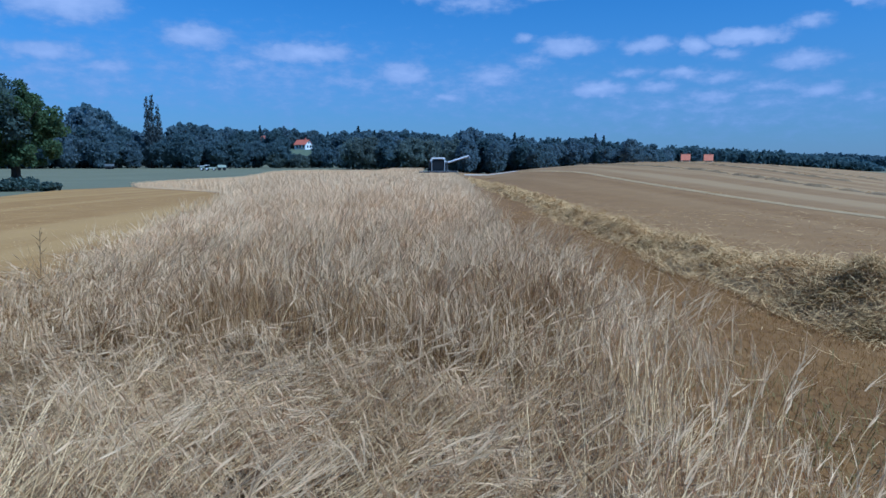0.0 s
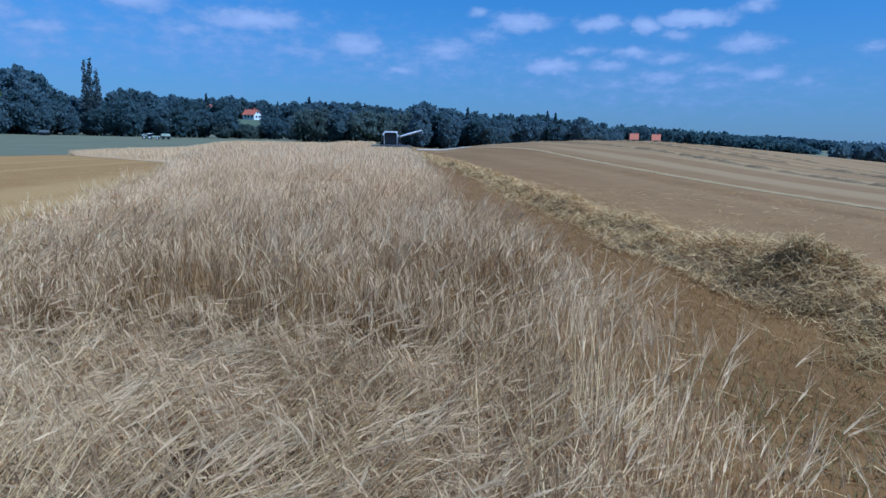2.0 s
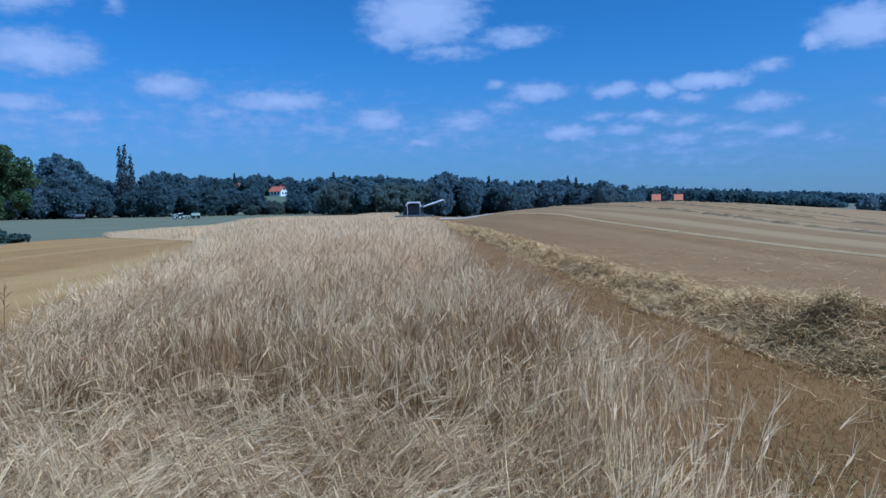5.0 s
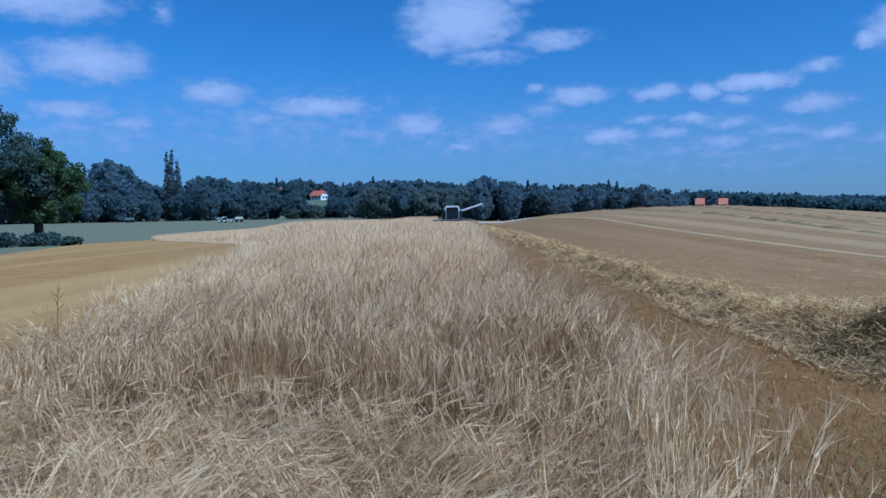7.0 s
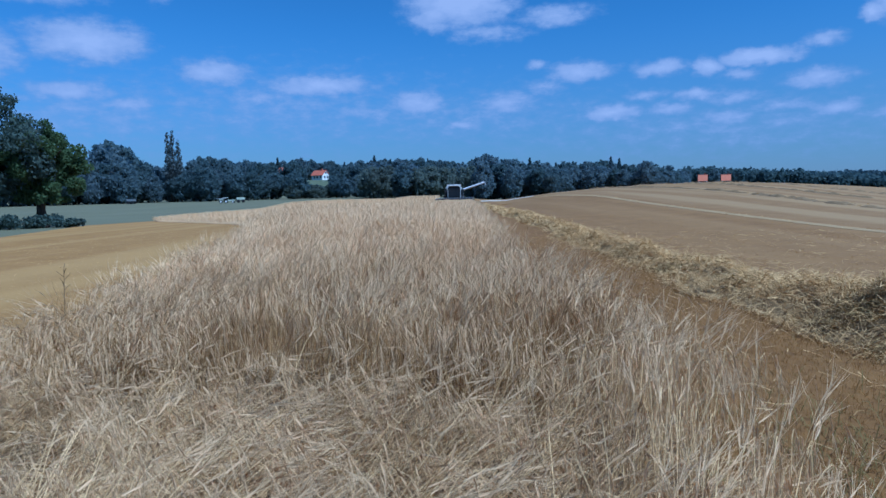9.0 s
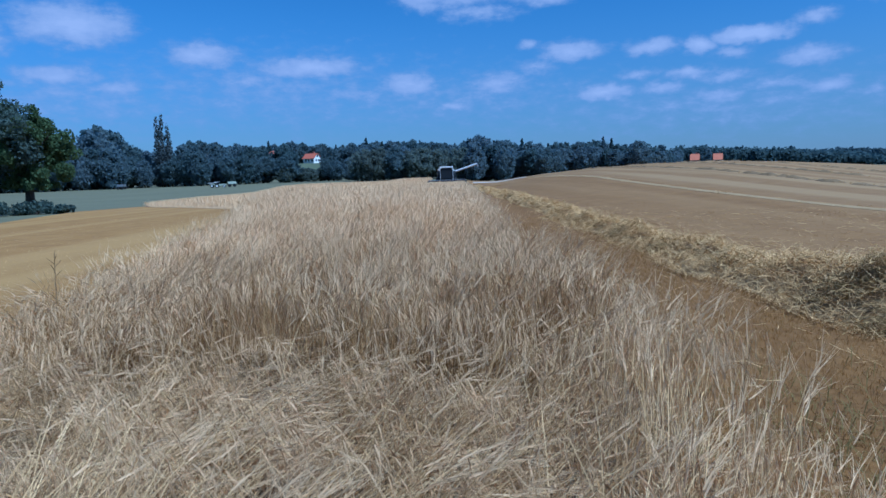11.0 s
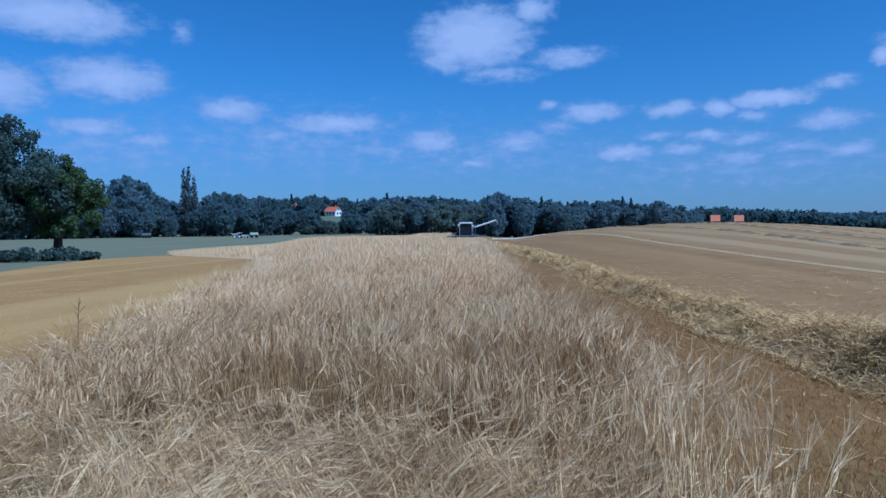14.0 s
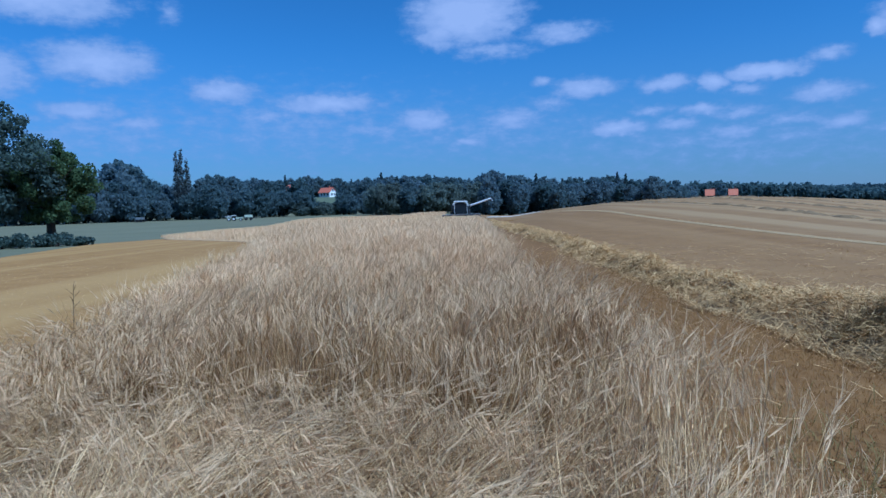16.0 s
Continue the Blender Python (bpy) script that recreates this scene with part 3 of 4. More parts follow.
# ------------------------------------------------------------------ stubble, swaths, straw
def stubs(name, x0, x1, y0, y1, per_m2, tall, wide, mat, label, left=None):
    n = int((x1 - x0) * (y1 - y0) * per_m2)
    x, y = rng.uniform(x0, x1, n), rng.uniform(y0, y1, n)
    x = np.round(x / 0.13) * 0.13 + rng.normal(0, 0.016, n)
    if left is not None:
        keep = left(x, y)
        x, y = x[keep], y[keep]
        n = len(x)
    b = np.stack([x, y, land(x, y) + 0.01], 1)
    top = b + np.stack([rng.normal(0, 0.03, n), rng.normal(0, 0.03, n), tall * rng.uniform(0.5, 1.25, n)], 1)
    a = rng.uniform(0, 6.28, n)
    h = Heap()
    h.add(*ribbons(np.stack([b, top], 1), np.stack([np.cos(a), np.sin(a), 0 * a], 1), np.tile([wide, wide * 0.8], (n, 1))), 0)
    ob = new(name, h.make(name, [mat]))
    tagged(ob, label, "stubble", kind="stuff")


stubs("stubble_stems", 0.95, 4.4, 2.0, 24, 950, 0.065, 0.0036, M_STUB, "short cut barley stems standing in drill rows", left=lambda x, y: rng.uniform(0, 1, len(x)) > smooth(6, 23, y))
stubs("stubble_stems_beyond", 1.4, 13, 8, 34, 16, 0.045, 0.007, M_STUB, "short cut barley stems farther off across the stubble")
stubs("headland_stems", -17, -4.3, 4, 34, 22, 0.04, 0.008, M_STRAW, "short golden stems of the cut headland", left=lambda x, y: (x < crop_left(y)) & (x > -0.75 * y - 4))


def swath_x(y):
    return np.interp(np.asarray(y, float), (0, 5, 8, 11, 14, 40, 96), (5.15, 5.1, 4.95, 4.5, 4.05, 3.72, 3.7)) + 0.16 * np.sin(np.asarray(y) * 0.55) + 0.10 * np.sin(np.asarray(y) * 1.7)


def swath_top(x, y):
    """Height of the straw swath over the ground."""
    dx = (x - swath_x(y)) / ((0.86 + 0.16 * np.sin(y * 0.9)) * (1 - 0.48 * smooth(8, 15, y)))
    body = np.exp(-np.abs(dx) ** 2.0)
    crest = 0.22 + 0.02 * smooth(10, 16, y) + 0.20 * hills(x, y, 1.0, 4.0) + 0.13 * hills(x, y, 0.35, 6.0)
    heap = 0.31 * np.exp(-(((x - 4.55) / 0.72) ** 2 + ((y - 6.95) / 0.85) ** 2)) + 0.16 * np.exp(-(((x - 5.2) / 0.9) ** 2 + ((y - 5.0) / 0.8) ** 2))
    hole = 0.28 * np.exp(-(((x - 4.0) / 0.30) ** 2 + ((y - 5.85) / 0.26) ** 2)) + 0.2 * np.exp(-(((x - 4.6) / 0.4) ** 2 + ((y - 6.2) / 0.25) ** 2))
    return body * (crest + heap) - hole * body


def straws(h, x, y, z, length, wide, flat):
    n = len(x)
    a = rng.uniform(0, 6.28, n)
    up = rng.normal(0, flat, n)
    d = unit(np.stack([np.cos(a), np.sin(a), up], 1))
    ln = length * rng.uniform(0.4, 1.3, n)[:, None]
    c = np.stack([x, y, z], 1)
    sag = rng.normal(0, 0.12, n)[:, None] * ln
    side = unit(np.stack([-np.sin(a), np.cos(a), rng.normal(0, 0.6, n)], 1))
    P = np.stack([c - d * ln * 0.5, c + np.array([0, 0, 1.0]) * np.abs(sag) * 0.5 + side * sag, c + d * ln * 0.5], 1)
    h.add(*ribbons(P, side, wide * rng.uniform(0.7, 1.3, n)[:, None] * np.ones((1, 3))), 0)


def build_swath():
    ys = np.concatenate([np.arange(-12, 1.0, 0.4), np.arange(1.0, 14, 0.09), np.arange(14, 40, 0.3), np.arange(40, 96, 1.2)])
    u = np.linspace(-1.7, 1.7, 48)
    Y = np.repeat(ys[:, None], len(u), 1)
    X = swath_x(Y) + u[None, :]
    Z = land(X, Y) + swath_top(X, Y) - 0.05
    n, m = Y.shape
    i = np.arange(n * m).reshape(n, m)
    f = np.stack([i[:-1, :-1], i[:-1, 1:], i[1:, 1:], i[1:, :-1]], -1).reshape(-1, 4)
    swath = empty("straw_swath", pose(0, 0, 0), "loose heaped swath of pale cut straw on stubble", "straw swath")
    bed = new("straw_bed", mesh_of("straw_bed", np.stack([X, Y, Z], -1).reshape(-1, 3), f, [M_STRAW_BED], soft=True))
    bed.parent = swath
    h = Heap()
    for y0, y1, per, ln, wide in ((-8, 2, 60, 0.30, 0.006), (2.0, 10, 900, 0.22, 0.0058), (10, 22, 330, 0.26, 0.007), (22, 60, 70, 0.4, 0.014), (60, 95, 22, 0.5, 0.03)):
        k = int(per * 3.0 * (y1 - y0))
        y = rng.uniform(y0, y1, k)
        x = swath_x(y) + np.clip(rng.normal(0.1, 0.66, k), -1.15, 1.6) * (1 - 0.42 * smooth(8, 15, y))
        z = land(x, y) + np.maximum(swath_top(x, y), 0.02) + rng.uniform(-0.03, 0.11, k) * (0.4 + swath_top(x, y) * 2)
        straws(h, x, y, z, ln, wide, 0.55)
    # a thin scatter that slid off to both sides
    k = 8500
    y = rng.uniform(2, 26, k)
    x = swath_x(y) + rng.normal(0.75, 1.1, k) * (1 - 0.3 * smooth(9, 16, y))
    straws(h, x, y, land(x, y) + np.maximum(swath_top(x, y), 0.0) + 0.05, 0.2, 0.0055, 0.2)
    loose = new("loose_straw", h.make("loose_straw", [M_STRAW]))
    loose.parent = swath
    tagged(loose, "pale loose straws lying crosswise", kind="stuff")
    # darker straws in matted clumps on the swath
    h = Heap()
    for cx, cy, w, k in ((4.45, 6.95, 0.34, 900), (4.85, 6.6, 0.28, 500), (4.15, 6.0, 0.2, 450), (3.75, 4.5, 0.25, 350), (4.2, 5.2, 0.22, 250), (4.2, 9.6, 0.22, 200), (3.9, 12.3, 0.22, 160), (3.75, 15.0, 0.22, 120), (3.7, 18.5, 0.25, 90), (3.7, 21.5, 0.25, 70)):
        x, y = rng.normal(cx, w, k), rng.normal(cy, w * 0.7, k)
        z = land(x, y) + np.maximum(swath_top(x, y), 0.02) + rng.uniform(-0.02, 0.12, k)
        straws(h, x, y, z, 0.17, 0.006 if cy < 9 else 0.009, 0.5)
    clumps = new("matted_clumps", h.make("matted_clumps", [M_CLUMP]))
    clumps.parent = swath
    tagged(clumps, "dark matted clumps of straw", kind="stuff")
    # straws scattered over the stubble
    h = Heap()
    k = 2200
    x, y = rng.uniform(1.5, 12, k), rng.uniform(2, 22, k)
    straws(h, x, y, land(x, y) + 0.06, 0.22, 0.007, 0.15)
    ob = new("scattered_straw", h.make("scattered_straw", [M_STRAW]))
    tagged(ob, "single straws scattered over the stubble", "straw", kind="stuff")


build_swath()


def windrow(x0, y0, y1, wide, tall, gaps, seed, label):
    ys = np.arange(y0, y1, 0.45)
    u = np.linspace(-1, 1, 9)
    Y = np.repeat(ys[:, None], len(u), 1)
    X = x0 + 0.5 * np.sin(Y * 0.09 + seed) + u[None, :] * wide
    clump = np.clip(hills(X * 0 + seed, Y, 1.0, seed) * 1.5 + gaps, 0, 1)
    Z = land(X, Y) + (0.03 if tall < 0.2 else -0.02) + (1 - np.abs(u[None, :]) ** 2.2) * tall * clump * (0.8 + 0.5 * hills(X, Y, 0.6, seed))
    n, m = Y.shape
    i = np.arange(n * m).reshape(n, m)
    f = np.stack([i[:-1, :-1], i[:-1, 1:], i[1:, 1:], i[1:, :-1]], -1).reshape(-1, 4)
    row = empty("straw_windrow", pose(0, 0, 0), label, "straw swath", "swaths across the stubble field")
    bed = new("straw_bed", mesh_of("straw_bed", np.stack([X, Y, Z], -1).reshape(-1, 3), f, [M_CHAFF if tall < 0.2 else M_OLD_STRAW], soft=True))
    bed.parent = row
    h = Heap()
    k = int(16 * (y1 - y0))
    y = rng.uniform(y0, y1, k)
    x = x0 + 0.5 * np.sin(y * 0.09 + seed) + rng.normal(0, wide * 0.5, k)
    c = np.clip(hills(x * 0 + seed, y, 1.0, seed) * 1.5 + gaps, 0, 1)
    straws(h, x, y, land(x, y) + tall * c * rng.uniform(0.2, 1.0, k), 0.32, 0.016, 0.2)
    top = new("loose_straw", h.make("loose_straw", [M_STRAW if tall < 0.2 else M_STUB]))
    top.parent = row
    tagged(top, kind="stuff")


windrow(13.6, 6, 110, 0.32, 0.05, 0.35, 1.3, "thin pale chaff row lying along the stubble")
windrow(24.2, 10, 120, 0.6, 0.27, 0.42, 2.1, "broken brownish straw swath in separate clumps")
windrow(33.5, 14, 125, 0.6, 0.27, 0.38, 4.7, "broken brownish straw swath farther across the field")
windrow(44.0, 20, 125, 0.6, 0.27, 0.3, 7.9, "low broken straw swath near the field's brow")


def weeds():
    h = Heap()
    k = 900
    x = rng.normal(2.3, 0.75, k)
    y = rng.normal(3.5, 0.75, k)
    a = rng.uniform(0, 6.28, k)
    out = np.stack([np.cos(a), np.sin(a), rng.uniform(0.5, 2.0, k)], 1)
    ln = rng.uniform(0.05, 0.17, k)[:, None]
    b = np.stack([x, y, land(x, y) + 0.02], 1)
    P = np.stack([b, b + out * ln * 0.5, b + out * np.array([1.6, 1.6, 0.8]) * ln * 0.7], 1)
    h.add(*ribbons(P, np.stack([-np.sin(a), np.cos(a), 0 * a], 1), np.tile([0.004, 0.008, 0.002], (k, 1))), 0)
    ob = new("weeds", h.make("weeds", [M_WEED]))
    tagged(ob, "low green weeds growing in the stubble", "weeds", kind="stuff")


weeds()


def dry_stalk(x, y, tall, lean):
    """A single dead weed stem that stands above the barley."""
    z = float(land(x, y))
    ob = empty("dead_weed", pose(x, y, z), "tall dead brown weed stem above the barley", "weed")
    bm = bmesh.new()
    rod(bm, (0, 0, 0), (lean, 0.02, tall), 0.005, 0.003, 6)
    part("stem", bm, M_OLD_STRAW, ob)
    bm = bmesh.new()
    for k in range(7):
        a = k * 2.4
        rod(bm, (lean * (0.75 + 0.035 * k), 0.015, tall * (0.75 + 0.035 * k)), (lean + 0.07 * math.cos(a), 0.07 * math.sin(a), tall * (0.82 + 0.035 * k)), 0.0035, 0.002, 5)
    part("seed_head", bm, M_OLD_STRAW, ob)


dry_stalk(-4.25, 6.6, 1.0, 0.05)

# ------------------------------------------------------------------ trees
def leaf_cloud(centres, radii, count, size, droop=0.0, seed=0):
    """Leaf clumps: small bent quads scattered in the shells of many lobes."""
    g = np.random.default_rng(seed)
    centres, radii = np.asarray(centres, float), np.asarray(radii, float)
    w = radii.prod(1) ** (2 / 3)
    pick = g.choice(len(centres), count, p=w / w.sum())
    dirs = unit(g.normal(0, 1, (count, 3)))
    rr = g.uniform(0.5, 1.12, count) ** 0.6
    c = centres[pick] + dirs * radii[pick] * rr[:, None]
    nrm = unit(dirs * 0.4 + g.normal(0, 0.75, (count, 3)))
    s = unit(np.cross(nrm, g.normal(0, 1, (count, 3))))
    t = np.cross(nrm, s)
    a = size * g.uniform(0.5, 1.35, count)[:, None]
    b = a * g.uniform(0.5, 0.9, count)[:, None]
    z = np.array([0, 0, -1.0]) * droop * a
    V = np.stack([c - s * a, c - t * b + z, c + s * a + 2 * z, c + t * b], 1).reshape(-1, 3)
    F = np.arange(4 * count).reshape(-1, 4)
    return V, F


def with_cores(V, F, centres, radii, f):
    """Adds the dense inner mass of each lobe: a rough nine-by-six ball with a dented skin."""
    g = np.random.default_rng(3)
    a, b = np.meshgrid(np.linspace(0, 2 * np.pi, 9, endpoint=False), np.linspace(0.05, np.pi - 0.05, 6))
    ball = np.stack([np.sin(b) * np.cos(a), np.sin(b) * np.sin(a), np.cos(b)], -1)
    i = np.arange(54).reshape(6, 9)
    j = np.roll(i, -1, 1)
    quads = np.stack([i[:-1], i[1:], j[1:], j[:-1]], -1).reshape(-1, 4)
    vs, fs, n = [V], [F], len(V)
    for c, r in zip(centres, radii):
        vs.append((np.asarray(c) + ball * np.asarray(r) * f * g.uniform(0.86, 1.04, (6, 9, 1))).reshape(-1, 3))
        fs.append(quads + n)
        n += 54
    return np.concatenate(vs), np.concatenate(fs)


def trunk_mesh(bm, height, r0, limbs, seed, crown_low, reach):
    g = random.Random(seed)
    p = Vector((0, 0, -0.3))
    steps = 5
    pts = [(p.copy(), r0 * 1.25)]
    for i in range(1, steps + 1):
        f = i / steps
        p = Vector((g.uniform(-0.12, 0.12) * height * 0.2 * f, g.uniform(-0.12, 0.12) * height * 0.2 * f, height * 0.85 * f))
        pts.append((p.copy(), r0 * (1 - 0.8 * f)))
    for (a, ra), (b, rb) in zip(pts, pts[1:]):
        rod(bm, a, b, ra, rb, 8)
    for i in range(limbs):
        a = g.uniform(0, 6.28)
        z = crown_low + (height * 0.75 - crown_low) * i / max(1, limbs - 1)
        tip = Vector((math.cos(a) * reach * g.uniform(0.5, 0.9), math.sin(a) * reach * g.uniform(0.5, 0.9), z + height * g.uniform(0.08, 0.22)))
        mid = Vector((tip.x * 0.5, tip.y * 0.5, z + 0.05 * height))
        rod(bm, (0, 0, z - 0.05 * height), mid, r0 * 0.42, r0 * 0.25, 6)
        rod(bm, mid, tip, r0 * 0.25, r0 * 0.06, 6)


def tree(name, label, height, reach, low, count, size, leaf, seed, lobes=22, pointed=0.0, group="", at=None, r0=None):
    """A tree standing at the origin: tapered trunk with limbs and a crown of leaf clumps in uneven lobes."""
    g = np.random.default_rng(seed)
    ob = empty(name, at or pose(0, 0, 0), label, "tree", group)
    bm = bmesh.new()
    trunk_mesh(bm, height, r0 or height * 0.028, 7, seed, low + 0.1 * height, reach)
    part("trunk", bm, M_BARK, ob)
    cs, rs = [], []
    for i in range(lobes):
        f = (i + 0.5) / lobes
        z = low + (height - low) * (0.08 + 0.86 * f)
        prof = (1 - f) ** (0.6 + pointed) * (0.45 + 0.9 * min(1, f * 3)) if pointed else math.sin(math.pi * (0.14 + 0.78 * f)) ** 0.7
        a, q = g.uniform(0, 6.28), g.uniform(0.2, 0.95 if size > 0.3 else 1.12)
        rad = reach * prof * (g.uniform(0.19, 0.38) if size > 0.3 else g.uniform(0.11, 0.27)) + 0.022 * height
        cs.append((math.cos(a) * reach * prof * q, math.sin(a) * reach * prof * q, min(z, height - rad * 0.75)))
        rs.append((rad, rad, rad * g.uniform(0.65, 0.95)))
    if size <= 0.3:
        # twig ends that stand out of the crown
        for i in range(34):
            d = unit(g.normal(0, 1, 3))
            k = g.uniform(0.92, 1.10)
            r1 = g.uniform(0.2, 0.5)
            cs.append((d[0] * reach * k, d[1] * reach * k, low + (height - low) * (0.54 + 0.47 * d[2] * k)))
            rs.append((r1, r1, r1 * g.uniform(0.7, 1.5)))
    if size > 0.3 and not pointed:
        # the closed mass of twigs between the lobes
        cs.append((0, 0, low + (height - low) * 0.46))
        rs.append((reach * 0.86, reach * 0.86, (height - low) * 0.45))
    V, F = leaf_cloud(cs, rs, count, size, 0.25, seed)
    V, F = with_cores(V, F, cs, rs, 0.62 if size > 0.3 else 0.4)
    crown = new("crown", mesh_of("crown", V, F, [leaf], soft=True))
    crown.parent = ob
    return ob


def bush(name, label, height, reach, count, size, leaf, seed, at):
    g = np.random.default_rng(seed)
    ob = empty(name, at, label, "bush")
    bm = bmesh.new()
    for i in range(5):
        a = g.uniform(0, 6.28)
        rod(bm, (0, 0, -0.1), (math.cos(a) * reach * 0.5, math.sin(a) * reach * 0.5, height * 0.7), 0.035, 0.01, 5)
    part("stems", bm, M_BARK, ob)
    cs = [(g.uniform(-0.7, 0.7) * reach, g.uniform(-0.7, 0.7) * reach, height * g.uniform(0.3, 0.7)) for _ in range(9)]
    rs = [(reach * 0.42, reach * 0.42, height * g.uniform(0.25, 0.4)) for _ in range(9)]
    V, F = leaf_cloud(cs, rs, count, size, 0.2, seed)
    crown = new("foliage", mesh_of("foliage", V, F, [leaf]))
    crown.parent = ob
    return ob


def polar(az, r, dz=0.0, turn=0.0):
    x, y = r * math.sin(radians(az)), r * math.cos(radians(az))
    return pose(x, y, float(land(x, y)) + dz, 0, 0, turn)


# by the headland
tree("fruit_tree", "leafy green orchard tree with a short thick trunk", 7.6, 2.9, 1.5, 17000, 0.115, M_LEAF_SUNNY, 11, 60, at=polar(-33.5, 57), r0=0.36)
tree("ash_tree", "tall dark broadleaf tree with a ragged crown", 10.6, 4.5, 1.6, 30000, 0.12, M_LEAF_NEAR, 23, 100, at=polar(-37.8, 57), r0=0.26)
tree("ash_tree", "dark broadleaf tree beside the tall ragged one", 9.8, 3.4, 1.5, 14000, 0.125, M_LEAF_NEAR, 31, 60, at=polar(-42.5, 60), r0=0.24)
for k, (a, r, h, w) in enumerate(((-38.6, 55, 2.2, 1.1), (-35.6, 54, 1.1, 1.0), (-34.4, 55, 0.9, 0.9), (-33.2, 55, 1.0, 1.2), (-31.8, 54, 0.8, 0.9), (-40.5, 52, 1.4, 1.3), (-36.6, 56, 0.9, 0.8))):
    bush("hedge_bush", "low dark green bush under the field trees", h, w, 900, 0.11, M_LEAF_NEAR, 50 + k, polar(a, r))

# woods behind the meadow and the field
WOOD = "trees of the wood edge"
kinds = []
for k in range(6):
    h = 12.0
    kinds.append(tree("broadleaf_tree", "broadleaf tree at the wood's edge, its green blued as by haze", h, (4.2, 4.8, 3.8, 5.2, 4.4, 4.0)[k], 0.2, 3000, 0.40, M_LEAF_HAZED, 100 + k, 28, group=WOOD, at=polar(-26 + k * 1.7, 243 + 3 * (k % 3))))
spruce = tree("spruce_tree", "dark pointed spruce rising from the wood", 13.0, 2.6, 0.8, 2000, 0.38, M_NEEDLE_HAZED, 140, 22, 0.55, WOOD, polar(-7.4, 262))
willow = tree("grey_willow_tree", "grey-green rounded willow at the wood's edge", 10.0, 5.0, 0.0, 2300, 0.42, M_WILLOW_HAZED, 150, 26, group=WOOD, at=polar(-3.2, 205))
TOP_AZ = (-46, -36, -31.6, -30.2, -28.6, -26.7, -25.5, -23.6, -22.0, -19.6, -16.7, -13.8, -11.4, -9, -5.0, -1.5, 0.6, 2.0, 4.5, 6.2, 8.9, 10.4, 12.4, 14.4, 16.4, 17.6, 18.4)
TOP_EL = (4.4, 4.2, 3.6, 3.4, 4.5, 3.3, 2.6, 2.7, 3.25, 3.0, 2.7, 2.9, 2.7, 2.7, 2.8, 2.8, 2.5, 2.9, 2.75, 2.4, 2.3, 2.2, 2.35, 1.85, 2.1, 1.6, 1.1)
pick = random.Random(5)


def wood_row(az0, az1, step, r, scale, choice, jitter=6.0, skip=()):
    az = az0
    while az < az1:
        a = az + pick.uniform(-0.3, 0.3) * step
        az += step * pick.uniform(0.8, 1.2)
        if any(lo < a < hi for lo, hi in skip):
            continue
        rr = r + pick.uniform(-jitter, jitter)
        m = polar(a, rr, 0, pick.uniform(0, 360))
        top = 1.7 + rr * math.tan(radians(float(np.interp(a, TOP_AZ, TOP_EL)))) * scale * pick.uniform(0.98, 1.10) - m.translation.z
        src = pick.choice(choice)
        full = 10.0 if src is willow else 13.0 if src is spruce else 12.0
        s = max(0.35, top / full)
        c = copy_thing(src, m)
        c.scale = (max(s, 0.62) * pick.uniform(0.9, 1.15),) * 2 + (s,)


LAWN = ((-13.7, -10.9), (-15.9, -15.0))
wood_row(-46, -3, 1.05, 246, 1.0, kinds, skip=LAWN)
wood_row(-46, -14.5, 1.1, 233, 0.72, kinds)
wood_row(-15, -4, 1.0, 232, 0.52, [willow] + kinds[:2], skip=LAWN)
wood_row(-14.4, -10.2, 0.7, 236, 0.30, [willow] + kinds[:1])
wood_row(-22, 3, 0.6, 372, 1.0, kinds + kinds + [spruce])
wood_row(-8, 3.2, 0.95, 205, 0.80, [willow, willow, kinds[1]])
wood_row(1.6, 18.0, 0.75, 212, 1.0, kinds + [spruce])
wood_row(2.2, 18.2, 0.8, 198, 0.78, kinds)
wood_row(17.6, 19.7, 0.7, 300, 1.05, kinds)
for a, e, r in ((-15.7, 3.35, 300), (-7.4, 3.45, 262), (6.3, 2.9, 207), (13.2, 2.72, 207), (13.9, 2.55, 209), (-13.9, 3.0, 310)):
    m = polar(a, r)
    c = copy_thing(spruce, m)
    s = (1.7 + r * math.tan(radians(e)) - m.translation.z) / 13.0
    c.scale = (max(0.7, s * 0.8),) * 2 + (s,)
spruce.matrix_world = polar(-6.0, 300)
for a, e, r in ((21.45, 1.35, 436), (19.3, 1.35, 440), (23.3, 1.2, 460)):
    m = polar(a, r)
    c = copy_thing(kinds[2], m)
    s = (1.7 + r * math.tan(radians(e)) - m.translation.z) / 12
    c.scale = (s * 0.75, s * 0.75, s)
m = polar(16.1, 190)
c = copy_thing(kinds[3], m)
s = (1.7 + 190 * math.tan(radians(2.2)) - m.translation.z) / 12
c.scale = (s * 0.85, s * 0.85, s)
m = polar(-28.5, 262)
c = copy_thing(kinds[1], m)
s = (1.7 + 262 * math.tan(radians(4.6)) - m.translation.z) / 12
c.scale = (s * 1.05, s * 1.05, s)


